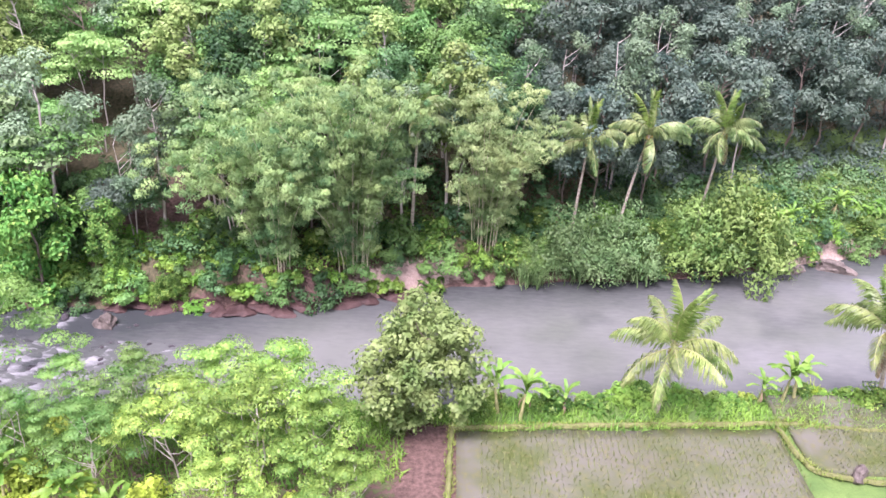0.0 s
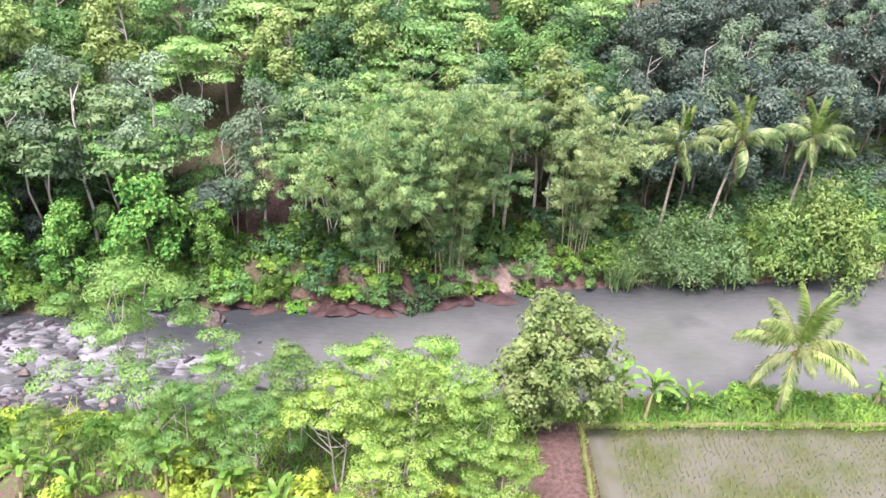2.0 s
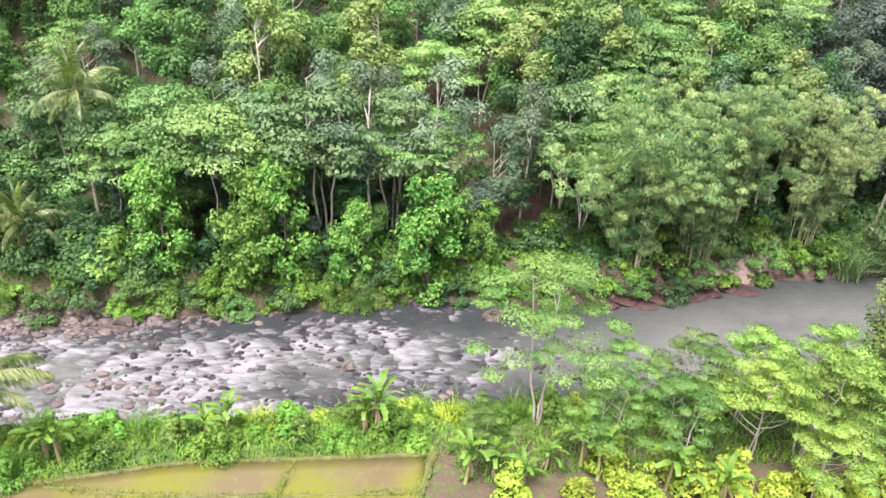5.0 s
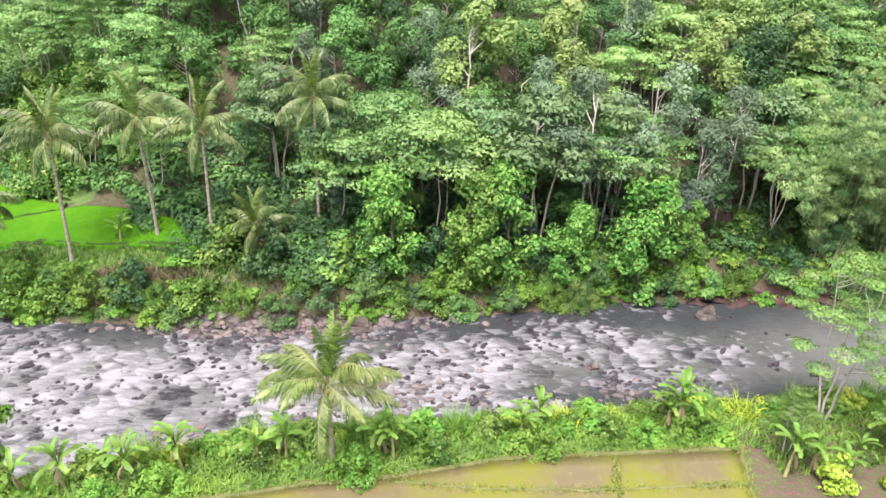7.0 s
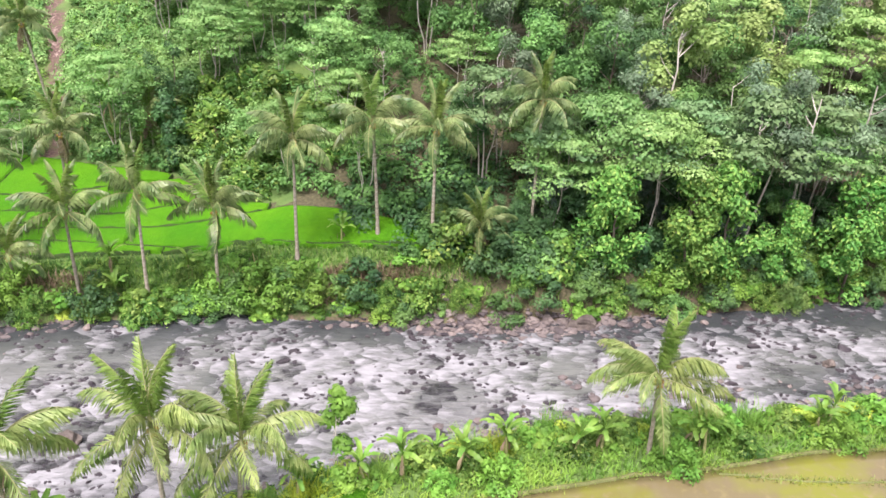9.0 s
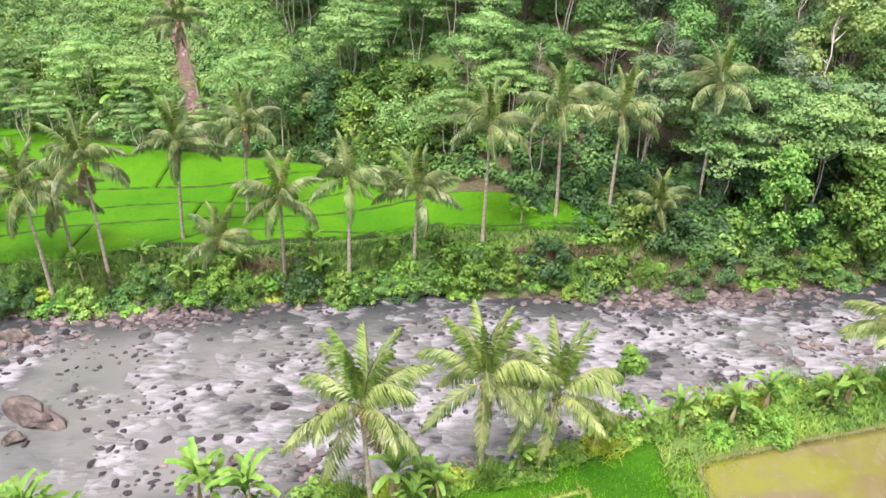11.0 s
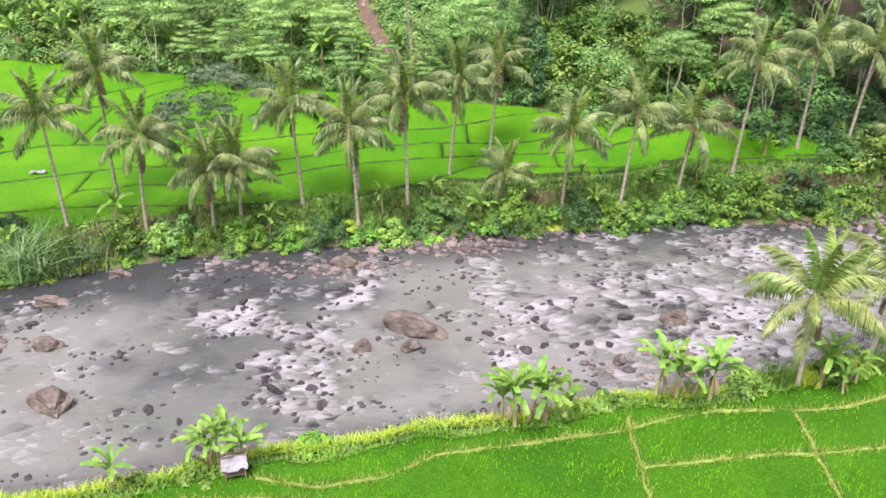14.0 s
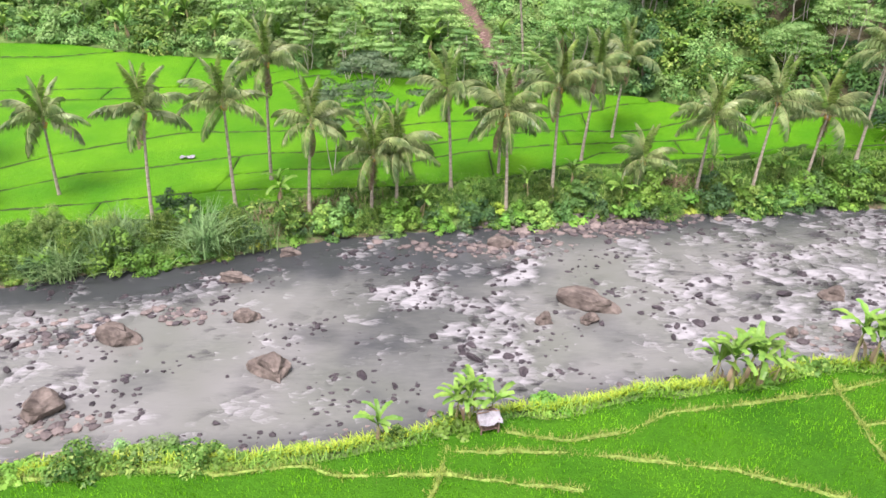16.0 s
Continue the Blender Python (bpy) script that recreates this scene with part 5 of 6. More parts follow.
# ---- the forest behind ----
r = np.random.default_rng(5)
taken = [(-7, 60), (-14, 58.5), (4.6, 64.4), (-24, 61), (-42.4, 57.2), (-63.8, 57)]
for row in range(11):
    for col in range(64):
        x = -196 + col * 4.4 + r.normal() * 1.2 + (row % 2) * 2.2
        y = max(float(hill_y(x)) + 0.5, float(far_y(x)) + 4.5) + 1.5 + row * 4.6 + r.normal() * 1.1
        far_side = x < -66
        if x > 56 or y > (hill_y(x) + np.interp(x, (-140, -120, -100), (19, 31, 38)) if far_side else hill_y(x) + 34) or min((x - a) ** 2 + (y - b) ** 2 for a, b in taken) < 9:
            continue
        if row > 4 and r.random() < (0.5 if far_side else 0.3):
            continue
        if far_side and row < 4 and r.random() < 0.62:
            continue
        if open_slope(x, y) or (x < -112 and row > 0 and r.random() < 0.55):
            continue
        if x > 22 and row < 1:
            continue
        q = r.random()
        if far_side:
            proto = LAYER[int(q * 97) % 3] if q < (0.74 if x < -98 else 0.6) else MID[int(q * 91) % 3] if q < 0.93 else DARK[int(q * 83) % 4]
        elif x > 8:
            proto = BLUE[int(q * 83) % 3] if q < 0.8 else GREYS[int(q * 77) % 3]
        else:
            proto = DARK[int(q * 83) % 4] if q < 0.22 else MID[int(q * 91) % 3] if q < 0.52 else GREYS[int(q * 77) % 3] if q < 0.72 else LAYER[int(q * 97) % 3] if q < 0.96 else YELLOW
        stand(proto, x, y, r.random() * 360, (0.6 if far_side and row < 4 else 0.78) + 0.3 * r.random(), 0.1)

# ---- bushes and reeds along the banks ----
BUSH = [grow_bush("bank_bush", 210 + i, "leafy green bush on the river bank", (M_BANK, M_MID, M_BRIGHT, M_DARK)[i], 1.9 + 0.3 * i, 1.5 + 0.15 * i, 26, 66, 0.56, 0.225) for i in range(4)]
HERB = [grow_bush("bank_herb", 220 + i, "low tangle of broad-leaved herbs on the bank", (M_BANK, M_GRASS, M_BRIGHT)[i], 0.8, 1.3, 20, 38, 0.42, 0.29, 0.6) for i in range(3)]
MOUND = [grow_bush("vine_mound", 250 + i, "tall mound of hanging vines that spills over the bank", (M_MOUND, M_BANK, M_REED)[i], 6.0, 2.9, 64, 112, 0.8, 0.235, 0.4, 1.1, 0.9) for i in range(3)]
REED = []
for i in range(3):
    rr = np.random.default_rng(230 + i)
    base = rr.normal(size=(420, 3)) * [0.8, 0.6, 0]
    REED.append(tagged(new("reed_clump", mesh_of("reed_clump", *blade_arrays(rr, base, 2.0 + 0.3 * i, 2.3, 0.10, 3), M_REED)), "clump of long drooping grey-green reeds over the water", "reeds"))
for x, y, k, s in ((29.5, 66.6, 0, 1.85), (30.8, 67.4, 1, 1.35), (25.0, 66.2, 0, 1.35), (12.0, 64.0, 2, 1.05), (15.4, 64.4, 2, 1.15), (18.6, 64.8, 2, 1.1), (21.6, 65.4, 1, 0.95), (-23.0, 56.2, 1, 0.55), (-38.5, 53.6, 0, 0.6), (20.6, 65.0, 0, 0.62), (-40.8, 53.4, 1, 0.5), (9.4, 63.6, 0, 0.6)):
    stand(MOUND[k], x, y, x * 40, s, 0.2)
for i in range(124):
    x = -188 + i * 1.95 + 0.7 * math.sin(i * 2.7)
    y = float(far_y(x)) + 0.3 + 1.8 * abs(math.sin(i * 1.9))
    pool = x > -62
    proto = BUSH[(i * 7) % 4] if (pool or i % 3 == 0) else HERB[i % 3]
    if 9 < x < 21 or x < -143 and i % 2:
        proto = REED[i % 3]
    if -25 < x < 2:
        proto = BUSH[i % 4] if i % 2 else HERB[i % 3]
    if not pool and i % 3 == 1:
        stand(MOUND[i % 3], x, y + 0.3, i * 47, 0.34 + 0.16 * abs(math.sin(i * 2.9)), 0.3)
        continue
    stand(proto, x, y, i * 47, (0.85 if not pool else 0.55 if -60 < x < -28 else 0.85) + 0.45 * abs(math.sin(i * 4.1)), 0.15)
for i in range(86):
    x = -186 + i * 1.35 + 0.5 * math.sin(i * 2.1)
    y = float(far_y(x)) + 0.2 + 1.3 * abs(math.sin(i * 2.3))
    stand(BUSH[(i * 5) % 4] if i % 3 else HERB[i % 3], x, y, i * 59, 0.5 + 0.35 * abs(math.sin(i * 3.7)), 0.25)
for i in range(90):
    x = -184 + i * 2.7 + 0.9 * math.sin(i * 1.3)
    y = float(far_y(x)) + 3.4 + 1.8 * abs(math.sin(i * 2.9))
    stand(HERB[i % 3] if x < -66 or x > 30 else BUSH[(i * 3) % 4], x, y, i * 31, (0.9 if x < -66 else 1.2) + 0.4 * math.sin(i * 1.7), 0.1)
for i in range(170):
    x = -158 + i * 1.15 + 0.6 * math.sin(i * 2.2)
    y = float(near_y(x)) - 0.9 - 2.2 * abs(math.sin(i * 1.4))
    if -136 < x < -94 and i % 4:
        continue
    stand(HERB[i % 3] if i % 5 else BUSH[(i * 3) % 3], x, y, i * 43, 0.55 + 0.4 * abs(math.sin(i * 3.3)), 0.05)

SHRUB = grow_bush("clove_shrub", 240, "small rounded clove shrub with yellow-green leaves", M_CLOVE, 2.3, 0.8, 26, 40, 0.42, 0.22, 0.5)
for i, (x, y) in enumerate(((-24.2, 28.0), (-20.3, 28.4), (-17.2, 28.4), (-21.6, 28.6), (-12.5, 28.3), (-14.8, 29.4), (-18.6, 30.2), (-13.0, 28.0), (-6.8, 29.0), (-2.6, 29.4), (-28.0, 28.2), (-10.6, 28.8), (-8.4, 27.6), (-4.4, 27.2), (-22.0, 30.4))):
    stand(SHRUB, x, y, i * 80, 0.9 + 0.2 * (i % 3))

TUFT = []
for i in range(3):
    rr = np.random.default_rng(235 + i)
    base = rr.normal(size=(170, 3)) * [0.45, 0.4, 0]
    TUFT.append(tagged(new("grass_tuft", mesh_of("grass_tuft", *blade_arrays(rr, base, 1.0 + 0.25 * i, 0.9, 0.07, 3), (M_LIMEGRASS, M_GRASS, M_BANANA)[i])), "tall tuft of yellow-green grass on the near bank", "grass tuft"))
LEAFY = [grow_bush("bank_shrub", 225 + i, "leafy yellow-green shrub on the near bank", (M_CLOVE, M_BRIGHT, M_LIME_SUN)[i], 1.5 + 0.2 * i, 1.0, 20, 60, 0.42, 0.24, 0.55) for i in range(3)]
for i in range(96):
    x = -96 + i * 0.98 + 0.5 * math.sin(i * 2.9)
    y = float(near_y(x)) - 0.5 - 2.7 * abs(math.sin(i * 1.83))
    stand((TUFT + LEAFY)[(i * 5) % 6], x, y, i * 53, 0.6 + 0.5 * abs(math.sin(i * 2.17)), 0.05)
for i in range(24):
    x = 3 + i * 1.3 + 0.4 * math.sin(i * 2.9)
    stand((TUFT + LEAFY)[(i * 5) % 6], x, float(near_y(x)) - 0.6 - 1.8 * abs(math.sin(i * 1.83)), i * 53, 0.45 + 0.35 * abs(math.sin(i * 2.17)), 0.05)

for i in range(58):
    x = -73 + i * 0.7 + 0.4 * math.sin(i * 2.6)
    edge = float(np.interp(x, (-72.5, -67.6, -58.8, -55.6, -47.2, -40, -33), (24.9, 26.0, 28.2, 28.5, 30.6, 31.2, 31.8)))
    y = edge + (float(near_y(x)) - 1.0 - edge) * abs(math.sin(i * 1.57 + 0.6 * i * i))
    stand((HERB[0], BUSH[0], LEAFY[1], HERB[2], BUSH[2])[i % 5], x, y, i * 49, 0.5 + 0.4 * abs(math.sin(i * 2.3)), 0.1)

# ---- grass on the banks ----
def bank_grass():
    r = np.random.default_rng(31)
    n = 60000
    x = -165 + 215 * r.random(n)
    y = near_y(x) - 0.4 - 8.5 * r.random(n) ** 0.9
    keep = (x < -66) * (near_y(x) - y < 3.9) + (x > -66) * (x < -31) * (y > np.interp(x, (-66, -55.6, -47, -33), (26.4, 27.7, 30.2, 31.4))) + (x > -31) * (x < 2) * ((x < -1.4) + (near_y(x) - y < 4.2)) + (x > 2) * (y > 37.4 + 0.07 * (x - 12))
    x, y = x[keep > 0], y[keep > 0]
    p = np.stack([x, y, ground_z(x, y)], 1)
    v, f = blade_arrays(r, p, 0.5, 0.4, 0.1, 2)
    tagged(new("grass", mesh_of("bank_grass", v, f, M_GRASS)), "fresh light green grass on the near bank", "grass", kind="stuff")
    n = 14000
    x = -160 + 66 * r.random(n)
    y = near_y(x) - 0.3 - 2.6 * r.random(n)
    v, f = blade_arrays(r, np.stack([x, y, ground_z(x, y)], 1), 0.55, 0.5, 0.1, 2)
    tagged(new("grass", mesh_of("edge_grass", v, f, M_LIMEGRASS)), "fringe of yellow-green grass along the edge of the rice", "grass", kind="stuff")
    n = 52000
    x = -190 + 150 * r.random(n)
    y = far_y(x) + 1.0 + 6.0 * r.random(n)
    keep = ((x < -66) | (r.random(n) < 0.3)) & (r.random(n) < 0.8)
    p = np.stack([x, y, ground_z(x, y)], 1)[keep]
    v, f = blade_arrays(r, p, 0.55, 0.4, 0.09, 2)
    tagged(new("grass", mesh_of("far_bank_grass", v, f, M_BANK)), "rough green grass on the far bank", "grass", kind="stuff")


bank_grass()

# ---- rocks ----
STONES = [blob("river_rock", 300 + i, M_ROCK, 2, 0.3, (1, 0.8, 0.6 + 0.1 * (i % 3))) for i in range(6)]
PEBBLES = [blob("pebble", 310 + i, M_ROCK, 1, 0.35, (1, 0.8, 0.7)) for i in range(6)]
PALE_STONE = blob("pale_boulder", 333, plain_mat("pale_stone", (0.22, 0.2, 0.19), (0.42, 0.39, 0.37), 1.0), 3, 0.3, (1, 0.8, 0.8))
BOULDERS = [blob("boulder", 320 + i, M_BOULDER, 3, 0.32, (1, 0.8, 0.8)) for i in range(4)]


def rock(me, x, y, size, turn, z=0.0, label="dark wet stone in the river", group="stones in the river", stretch=1.0):
    ob = new("river_rock", me)
    tagged(ob, label, "rock", group)
    ob.matrix_basis = pose(x, y, z, 0, 0, turn) @ Matrix.Diagonal((size * stretch, size, size, 1))
    return ob


for i, (x, y, s, st) in enumerate(((-115.2, 31.6, 1.45, 1.7), (-118.9, 29.4, 0.75, 1.0), (-115.5, 29.3, 0.65, 1.5), (-143.8, 35.6, 1.1, 1.4), (-150.4, 27.4, 1.35, 1.2), (-138.7, 23.6, 1.35, 1.25), (-152.6, 19.6, 1.4, 1.2),
                                   (-139.9, 39.9, 0.9, 1.1), (-121.0, 41.4, 0.9, 1.5), (-94.9, 32.5, 0.95, 1.2), (-108.4, 21.2, 1.0, 1.2), (-110.8, 21.6, 0.8, 1.1), (-141.6, 30.0, 0.9, 1.1), (-27.0, 52.2, 1.0, 1.0),
                                   (-39.0, 44.0, 0.5, 1.3), (40.6, 67.4, 1.5, 1.4), (36.2, 66.7, 0.9, 1.6), (-58.0, 48.8, 1.0, 1.5), (-100.6, 27.4, 0.6, 1.0))):
    rock(BOULDERS[i % 4], x, y, s, (i * 40) % 50 - 25, 0.05 + 0.18 * s, "large brown boulder standing out of the river", "boulders in the river", st)
rock(BOULDERS[1], 26.2, 34.3, 0.6, 50, float(ground_z(26.2, 34.3)) + 0.4, "brown boulder in the corner of a flooded paddy", "boulders by the terraces", 1.3)
rock(PALE_STONE, -78.4, 60.4, 0.85, 30, float(ground_z(-78.4, 60.4)) + 0.4, "pale grey boulder at the edge of the rice terraces", "boulders by the terraces")
r = np.random.default_rng(17)
for i, (x, y, size) in enumerate(BIG_STONES):
    rock(STONES[i % 6], x, y, size, r.random() * 360, 0.03, stretch=1 + 0.4 * r.random())


def rubble(count, spots, seed, lo, hi, label, material=None, given=()):
    """Loose stones too many to count."""
    r = np.random.default_rng(seed)
    pieces = []
    base = [(np.array([v.co for v in me.vertices]), np.array([q.vertices for q in me.polygons])) for me in (PEBBLES if hi < 0.45 else STONES)]
    for n in range(count):
        x, y, s = given[n] if given else (*spots(r), lo + (hi - lo) * r.random() ** 2)
        v, f = base[n % 6]
        a = r.random() * 6.283
        rot = np.array([[math.cos(a), -math.sin(a), 0], [math.sin(a), math.cos(a), 0], [0, 0, 1]])
        pieces.append((v @ rot.T * s * [1.2, 1, 0.9] + [x, y, max(float(ground_z(x, y)), -0.05) + 0.2 * s], f))
    return tagged(new("rubble", mesh_of("rubble", *joined(pieces), material or M_RUBBLE)), label, "stones", kind="stuff")


def geo_mat():
    m, t, b, out = nodes_of("loose_stones")
    geo = t.nodes.new("ShaderNodeNewGeometry")
    col = mix(t, geo.outputs["Random Per Island"], (0.05, 0.043, 0.045), (0.24, 0.2, 0.172))
    col = mix(t, 0.5, col, mix(t, ramp(t, noise_node(t, 6.0, 4.0), 0.3, 0.7), (0.4, 0.4, 0.4), (1, 1, 1)), "MULTIPLY")
    link(t, col, b.inputs["Base Color"])
    b.inputs["Roughness"].default_value = 0.7
    return m


M_RUBBLE = geo_mat()


def far_margin(r):
    while True:
        x = -140 + 96 * r.random()
        heap = math.exp(-((x + 63) / 9) ** 2) + 0.7 * math.exp(-((x + 113) / 7) ** 2) + 0.04
        if r.random() < heap:
            return x, float(far_y(x)) - 1.6 + 2.4 * r.random()


def near_margin(r):
    x = -160 + 140 * r.random() if r.random() < 0.45 else -92 + 56 * r.random()
    wide = 2.2 + 2.0 * math.exp(-((x + 66) / 22) ** 2)
    return x, float(near_y(x)) + wide - (wide + 0.2) * r.random() ** 0.6


rubble(900, far_margin, 41, 0.12, 0.5, "loose brown and grey stones along the far waterline")
rubble(1100, near_margin, 42, 0.1, 0.4, "loose grey stones along the near waterline")
rubble(len(SMALL_STONES), None, 43, 0.09, 0.29, "small dark stones breaking the shallow water", M_ROCK, SMALL_STONES)


# ---- undergrowth on the slopes ----
def undergrowth(count, xs, spread, material, label, seed, size=0.42, height=0.9, leaves=36):
    """Shrubs, ferns and creepers that cover the slopes, too many to count."""
    r = np.random.default_rng(seed)
    x = xs[0] + (xs[1] - xs[0]) * r.random(count)
    y = hill_y(x) + spread[0] + (spread[1] - spread[0]) * r.random(count)
    keep = (y > far_y(x) + 3) & (np.abs(x + 118.0 + 0.36 * (y - 84)) > 1.7) & ~(open_slope(x, y) & (x > -60))
    x, y = x[keep], y[keep]
    height = np.where(open_slope(x, y), np.minimum(height, 0.8), height)
    z = ground_z(x, y) + height * (0.3 + 0.7 * np.clip(wob(x, y, 6.0, 2.0) + 0.4, 0, 1.3))
    v, f = puff_leaves(r, np.stack([x, y, z], 1), 0.9 + 0.5 * r.random(len(x)), leaves * 2, size * 0.75, 0.6, 0.75, small=True)
    tagged(new("undergrowth", mesh_of("undergrowth", v, f, material)), label, "undergrowth", kind="stuff")


undergrowth(1700, (-196, -66), (-0.5, 38), M_MID, "tangled mid green shrubs and creepers on the slope", 51, 0.5, 1.6, 34)
undergrowth(1300, (-196, -90), (-0.5, 42), M_LIME, "light green shrubs scattered over the slope", 52, 0.36, 1.9, 38)
undergrowth(700, (-190, -96), (2, 40), M_BRIGHT, "fresh green creepers over the open slope", 58, 0.34, 2.2, 38)
undergrowth(200, (-128, -100), (2, 26), M_LIME, "sunlit tall shrubs beside the bare trail", 57, 0.42, 3.4, 34)
undergrowth(800, (-165, -98), (0, 22), M_LIME, "sunlit yellow-green shrubs below the albizias", 56, 0.42, 2.8, 34)
undergrowth(1200, (-80, 40), (-4, 11), M_DARK, "dark ferns and seedlings under the forest", 53, 0.45, 1.1, 26)
undergrowth(500, (-30, 66), (-6, 6), M_BANK, "bright green herbs at the foot of the slope", 54, 0.4, 0.6, 30)


def seedlings():
    """Rice seedlings in rows in the flooded paddies."""
    r = np.random.default_rng(61)
    parts = []
    for x0, x1, y0, y1, z in FLOODS[:3]:
        gx, gy = np.meshgrid(np.arange(x0 + 0.5, x1 - 0.6, 0.34), np.arange(y0, y1 - 0.3, 0.2), indexing="ij")
        p = np.stack([gx.ravel() + 0.03 * gy.ravel(), gy.ravel()], 1) + r.normal(size=(gx.size, 2)) * 0.03
        thin = wob(p[:, 0], p[:, 1], 8.0, 3.0)
        p = p[(r.random(len(p)) < 0.8 + 0.3 * thin) & (p[:, 1] > 29)]
        parts.append(np.concatenate([p, np.full((len(p), 1), z)], 1))
    base = np.repeat(np.concatenate(parts), 2, 0)
    v, f = blade_arrays(r, base + r.normal(size=base.shape) * [0.03, 0.03, 0], 0.24, 0.14, 0.05, 1)
    tagged(new("rice_seedlings", mesh_of("rice_seedlings", v, f, M_SEEDLING)), "rows of small pale green rice seedlings in shallow water", "rice", kind="stuff")


M_SEEDLING = leaf_mat("rice_seedling_blades", (0.14, 0.18, 0.05), (0.24, 0.27, 0.1), vary=0.3)
seedlings()

# Same haze tint in the leaf colour as the trees above.
undergrowth(420, (16, 58), (6, 26), M_HAZE_BLUE, "shrubs under the trees on the slope, tinted blue-green for haze", 59, 0.4, 1.6, 34)
# The greyer leaf colour here paints in the haze over this slope.
undergrowth(420, (18, 58), (-7, 9), M_SPRAY, "herbs on the open slope, greyed in colour for haze", 55, 0.36, 0.6, 38)


# ---- field hut and small things ----
def boards(name, size, material, bevel=0.01):
    """A bevelled board or post of the given size, its centre at the origin."""
    bm = bmesh.new()
    bmesh.ops.create_cube(bm, size=1)
    bmesh.ops.scale(bm, vec=size, verts=bm.verts)
    bmesh.ops.bevel(bm, geom=bm.edges[:], offset=bevel, segments=1, affect="EDGES")
    me = bpy.data.meshes.new(name)
    bm.to_mesh(me)
    bm.free()
    me.materials.append(material)
    return me


def crumpled(name, wide, deep, sag, material, seed):
    """A sheet laid over a ridge, with folds and uneven edges."""
    xs, ys = np.linspace(-wide / 2, wide / 2, 13), np.linspace(-deep / 2, deep / 2, 13)
    gx, gy = np.meshgrid(xs, ys, indexing="ij")
    z = sag * (1 - np.abs(gy) / (deep / 2)) + 0.1 * wob(gx, gy, 0.9, seed) + 0.03 * wob(gx, gy, 0.4, seed + 2)
    gx, gy = gx + 0.06 * wob(gy, gx, 0.8, seed), gy + 0.06 * wob(gx, gy, 0.7, seed + 1)
    top, f = sheet(xs, ys, z)
    top[:, 0], top[:, 1] = gx.ravel(), gy.ravel()
    low = top - [0, 0, 0.02]
    return mesh_of(name, np.concatenate([top, low]), np.concatenate([f, f[:, ::-1] + len(top)]), material)


M_TARP = plain_mat("white_tarpaulin", (0.17, 0.175, 0.185), (0.27, 0.27, 0.28), 1.5, rough=0.5, relief=0.3)
M_WOOD = plain_mat("weathered_wood", (0.1, 0.07, 0.05), (0.24, 0.18, 0.13), 3.0, stretch=(1, 1, 0.3))
M_TILE = plain_mat("rusty_roof", (0.12, 0.065, 0.05), (0.22, 0.13, 0.1), 2.0)


def field_hut(x, y, turn, roof, label, wide=2.2, deep=1.8, tall=1.5):
    z = float(ground_z(x, y))
    hut = thing("field_hut", label, "hut", m=pose(x, y, z, 0, 0, turn))
    post = boards("post", (0.09, 0.09, tall + 0.3), M_WOOD)
    for sx in (-1, 1):
        for sy in (-1, 1):
            part("post", post, hut, pose(sx * wide * 0.42, sy * deep * 0.42, tall / 2))
    for i in range(6):
        part("floor_board", FLOORBOARD, hut, pose((i - 2.5) * wide * 0.15, 0, 0.45) @ Matrix.Diagonal((wide * 0.14, deep * 0.9, 1, 1)))
    for i in range(3):
        part("wall_board", WALLBOARD, hut, pose(0, deep * 0.43, 0.65 + i * 0.24) @ Matrix.Diagonal((wide * 0.9, 1, 1, 1)))
    part("ridge_pole", boards("ridge_pole", (wide * 1.1, 0.07, 0.07), M_WOOD), hut, pose(0, 0, tall + 0.38))
    part("roof", crumpled("hut_roof", wide * 1.1, deep * 1.25, 0.4, roof, x), hut, pose(0, 0, tall - 0.02))
    return hut


FLOORBOARD, WALLBOARD = boards("floor_board", (1, 1, 0.04), M_WOOD), boards("wall_board", (1, 0.03, 0.2), M_WOOD)
field_hut(-124.6, 14.3, 12, M_TARP, "small field hut of weathered poles under a crumpled white tarpaulin", 1.2, 1.0, 1.0)
field_hut(-64.0, 56.6, -8, M_TILE, "small wooden shed with a rusty roof half hidden by bushes", 1.5, 1.3, 2.4)
z = float(ground_z(-152.4, 55.3)) + 0.62
tagged(new("white_sheet", crumpled("white_sheet", 1.5, 0.6, 0.1, M_TARP, 4.0)), "white plastic sheet spread on a bund between rice fields", "sheet").matrix_basis = pose(-152.4, 55.3, z, 0, 0, 8)

thin = grow_tree("leafy_sapling", 190, "slim sapling wrapped in bright green leaves on the near bank", M_BRIGHT, M_PALE, 6.8, 0.95, 3.0, 22, 60, 0.5, 0.3, shape="column", thick=0.06, limbs=6)
stand(thin, -76.4, 27.2, 0)
pillar = grow_tree("vine_pillar", 191, "dead trunk wrapped into a green pillar by creepers", M_DARK, M_BARK, 9.0, 1.2, 0.5, 60, 60, 0.8, 0.3, shape="column", droop=0.7)
stand(pillar, -100.6, 73.6, 0)


# ---- gravel spits, dry reeds, single bushes ----
def spit(cx, cy, sx, sy):
    def spots(r):
        return cx + sx * r.normal(), cy + sy * r.normal()
    return spots


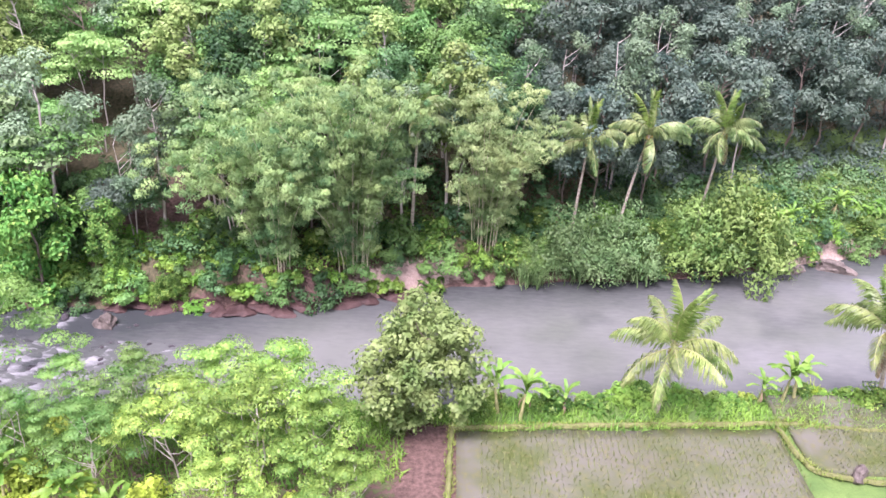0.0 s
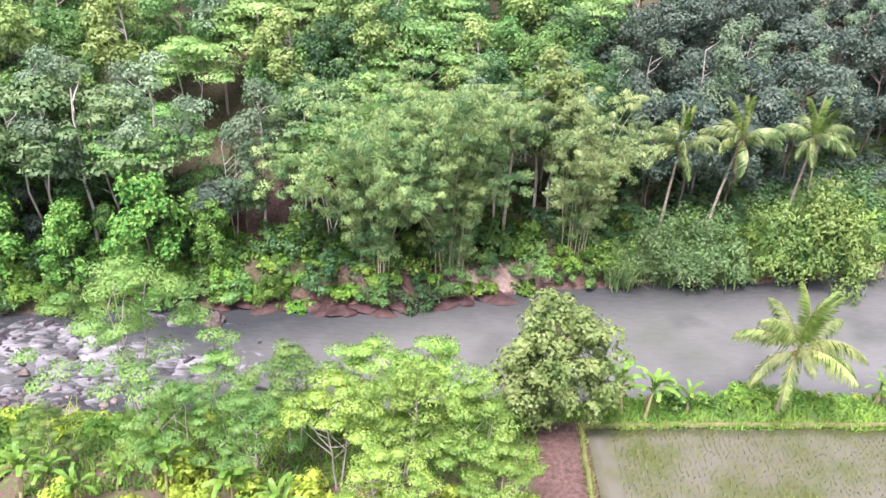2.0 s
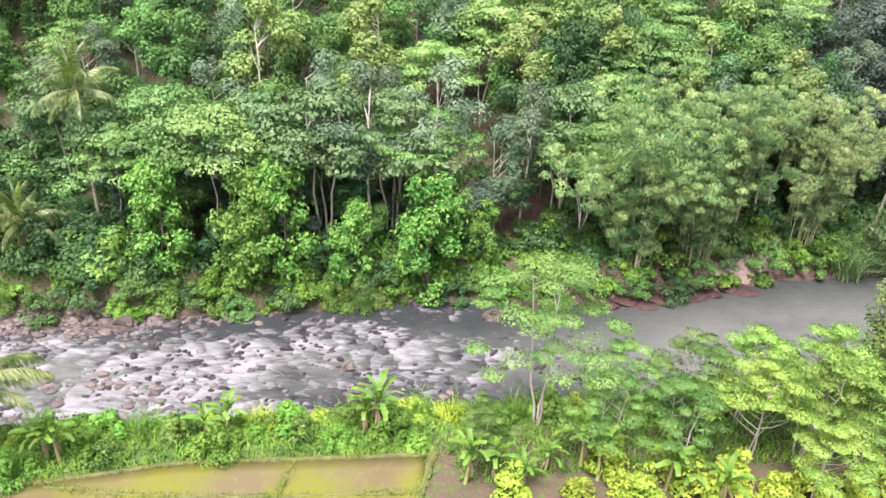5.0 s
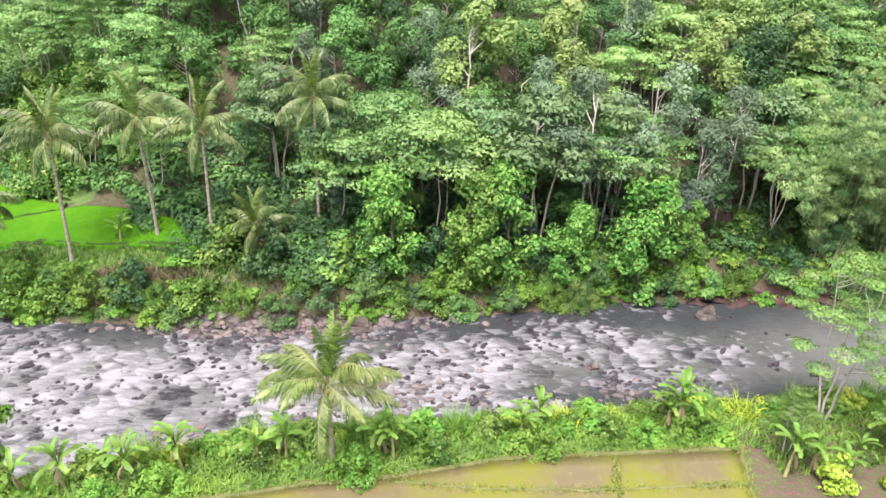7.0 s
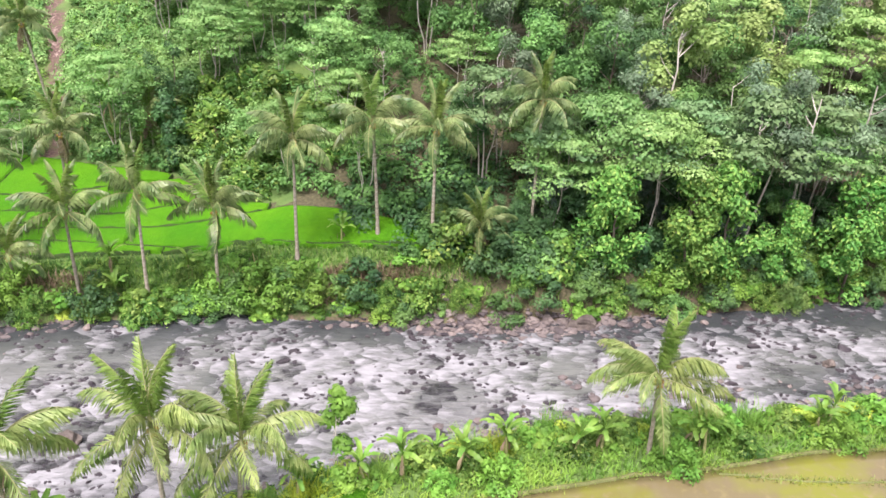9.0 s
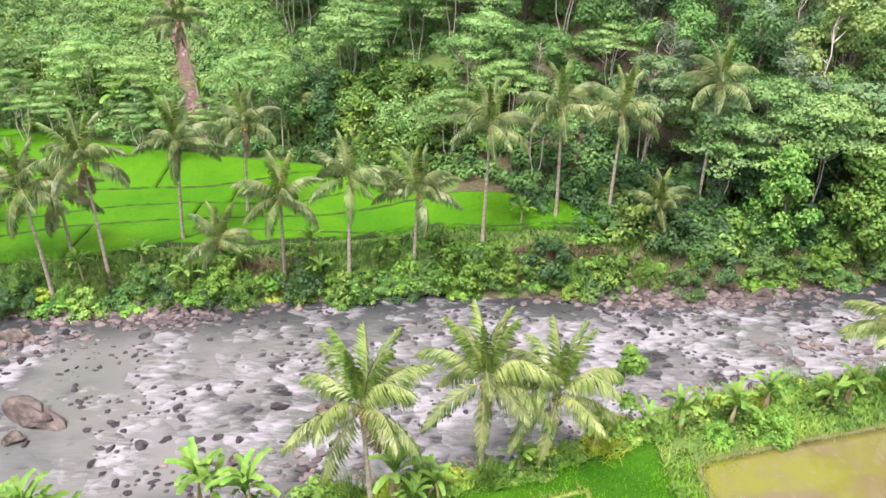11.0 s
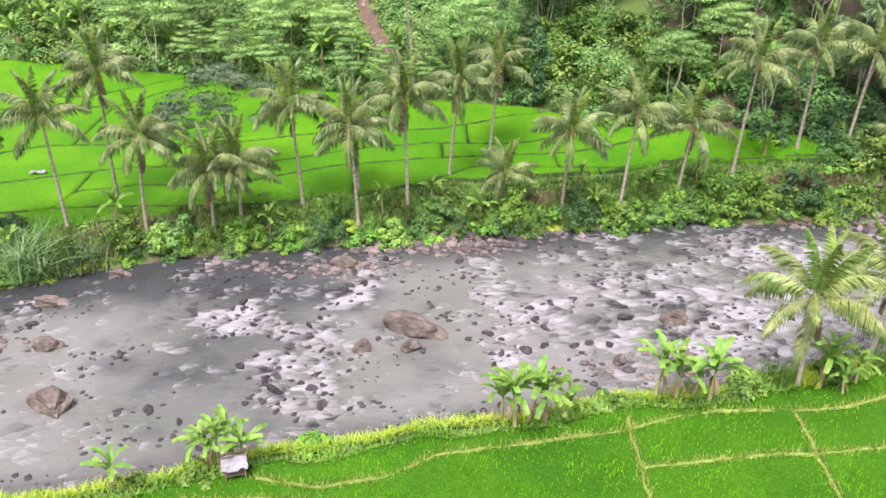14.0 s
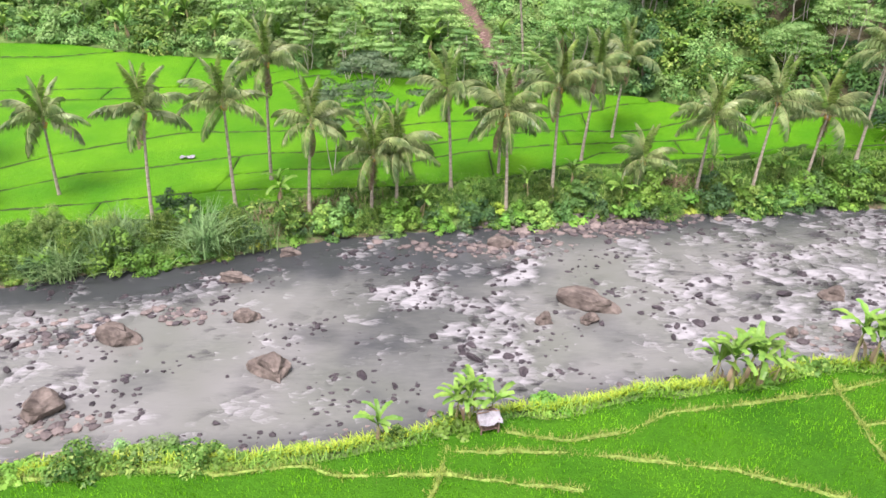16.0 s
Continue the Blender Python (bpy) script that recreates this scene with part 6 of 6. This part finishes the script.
for n, (cx, cy, sx, sy, count) in enumerate(((-122.5, 41.0, 3.4, 0.7, 220), (-146.5, 30.6, 1.6, 0.7, 70), (-151.5, 18.6, 1.6, 0.8, 80), (-156.0, 28.0, 3.0, 1.4, 90), (-110.6, 44.8, 2.8, 0.9, 240), (-65.0, 48.6, 5.0, 1.0, 420),
                                              (-52.0, 40.0, 4.0, 1.6, 120), (-36.0, 40.5, 3.0, 1.2, 90), (-98.0, 26.8, 4.0, 0.8, 90))):
    rubble(count, spit(cx, cy, sx, sy), 400 + n, 0.12, 0.44, "spit of brown and grey cobbles above the water")


def dry_reeds():
    r = np.random.default_rng(71)
    n = 4200
    x = np.where(r.random(n) < 0.6, -77.5 + 3.6 * r.normal(size=n), np.where(r.random(n) < 0.5, -139 + 3.0 * r.normal(size=n), -104 + 2.0 * r.normal(size=n)))
    y = far_y(x) + 1.0 + 2.2 * r.random(n)
    v, f = blade_arrays(r, np.stack([x, y, ground_z(x, y)], 1), 0.9, 0.6, 0.09, 2)
    tagged(new("dry_reeds", mesh_of("dry_reeds", v, f, M_DRY)), "withered brown reeds on the far bank", "reeds", kind="stuff")


dry_reeds()


def bund_grass():
    """Short grass along the low bunds between the near fields."""
    r = np.random.default_rng(73)
    p = np.concatenate([np.repeat(curve_points(line, 0.3), 14, 0) for line in BUNDGRASS])
    p = p + r.normal(size=p.shape) * 0.17
    v, f = blade_arrays(r, np.stack([p[:, 0], p[:, 1], ground_z(p[:, 0], p[:, 1]) + 0.2], 1), 0.26, 0.2, 0.06, 1)
    tagged(new("grass", mesh_of("bund_grass", v, f, M_BUNDGRASS)), "short yellow-green grass along the field bunds", "grass", kind="stuff")
    x, y = -75.5 + 12 * r.random(6000), 12 + 17.5 * r.random(6000)
    ok = (y > np.interp(x, (-72.6, -71.2, -67.6, -58.8), (23.9, 24.6, 25.6, 27.8))) | (x < -72.8)
    ok &= (x > -74.8) | (y > near_y(x) - 4.2)
    x, y = x[ok], y[ok]
    v, f = blade_arrays(r, np.stack([x, y, ground_z(x, y)], 1), 0.45, 0.35, 0.1, 2)
    tagged(new("grass", mesh_of("path_grass", v, f, M_GRASS)), "rough grass between the rice and the flooded paddy", "grass", kind="stuff")


bund_grass()
for i in range(44):
    x = -46 + i * 0.72 + 0.3 * math.sin(i * 2.7)
    stand(HERB[i % 3], x, float(far_y(x)) + 1.2 + 3.0 * abs(math.sin(i * 1.3)), i * 83, 0.6 + 0.4 * abs(math.sin(i * 2.1)), 0.1)
for i in range(26):
    x = -71.5 + i * 0.56 + 0.4 * math.sin(i * 2.2)
    stand(BUSH[(1, 3, 0)[i % 3]], x, float(hill_y(x)) - 3.2 + 4.5 * abs(math.sin(i * 1.9)), i * 51, 1.35 + 0.5 * abs(math.sin(i * 2.9)), 0.2)
for i in range(72):
    x = -96 + i * 0.98 + 0.4 * math.sin(i * 2.3)
    if not -71 < x < -58:
        stand((BUSH[1], HERB[0], BUSH[0], HERB[2])[i % 4], x, float(far_y(x)) + 0.3 + 2.2 * abs(math.sin(i * 1.7)), i * 67, 0.6 + 0.4 * abs(math.sin(i * 2.7)), 0.2)
for x, y, k, s in ((-161.5, 37.2, 1, 0.5), (-159.8, 39.6, 0, 0.55), (-157.4, 38.4, 1, 0.5), (-155.0, 39.4, 0, 0.5)):
    stand(MOUND[k], x, y, x * 40, s, 0.3)
for i, x in enumerate((-148.5, -141.0, -128.2, -118.0, -113.4, -109.0, -104.6, -99.0, -97.6, -92.2, -86.8)):
    stand(BANANAS[i % 4], x, float(far_y(x)) + 2.6 + 1.4 * math.sin(i * 2.1), i * 67, 0.85 + 0.2 * math.sin(i * 1.7))
for i, x in enumerate((-143.2, -137.0, -126.4, -121.0, -117.2, -107.0, -101.8, -95.4, -90.0)):
    stand((LEAFY[0], LEAFY[2], BUSH[2])[i % 3], x, float(far_y(x)) + 0.9 + 0.8 * math.sin(i * 2.7), i * 57, 1.0 + 0.35 * math.sin(i * 1.9), 0.1)
stand(BUSH[2], -86.0, 50.4, 30, 1.45)
stand(BUSH[3], -150.1, 42.9, 30, 1.05)

HILLBUSH = grow_bush("hill_bush", 245, "spreading light green shrub on the slope behind the rice", M_LIME, 2.6, 2.0, 34, 90, 0.6, 0.19)
for i in range(96):
    x = -198 + i * 1.25 + 0.9 * math.sin(i * 2.9)
    if open_slope(x, float(hill_y(x)) + 1.0 + 14 * abs(math.sin(i * 1.7))):
        continue
    stand(HILLBUSH if i % 2 and x < -100 else BUSH[(i * 3) % 3], x, float(hill_y(x)) + 1.0 + 14 * abs(math.sin(i * 1.7)), i * 39, 1.5 + 0.7 * abs(math.sin(i * 2.3)), 0.2)

M_LEDGE = plain_mat("red_brown_rock", (0.035, 0.02, 0.018), (0.09, 0.055, 0.048), 0.9, rough=0.6, relief=0.7, fine=7)
LEDGES = [blob("rock_ledge", 340 + i, M_LEDGE, 3, 0.25, (1.6, 1.0, 0.5)) for i in range(3)]
for i in range(15):
    x = -27 + i * 1.75
    ob = new("rock_ledge", LEDGES[i % 3])
    tagged(ob, "low red-brown rock ledge at the foot of the bank", "rock", "ledges below the bank")
    ob.matrix_basis = pose(x, float(far_y(x)) - 0.2 + 0.5 * math.sin(i * 2.1), 0.05, 0, 0, 20 * math.sin(i * 1.3)) @ Matrix.Scale(0.7 + 0.4 * abs(math.sin(i * 1.9)), 4)
stand(HILLBUSH, -142.6, 13.0, 70, 0.7)
stand(HILLBUSH, -145.0, 13.2, 10, 0.6)
stand(HILLBUSH, -147.6, 13.4, 120, 0.5)
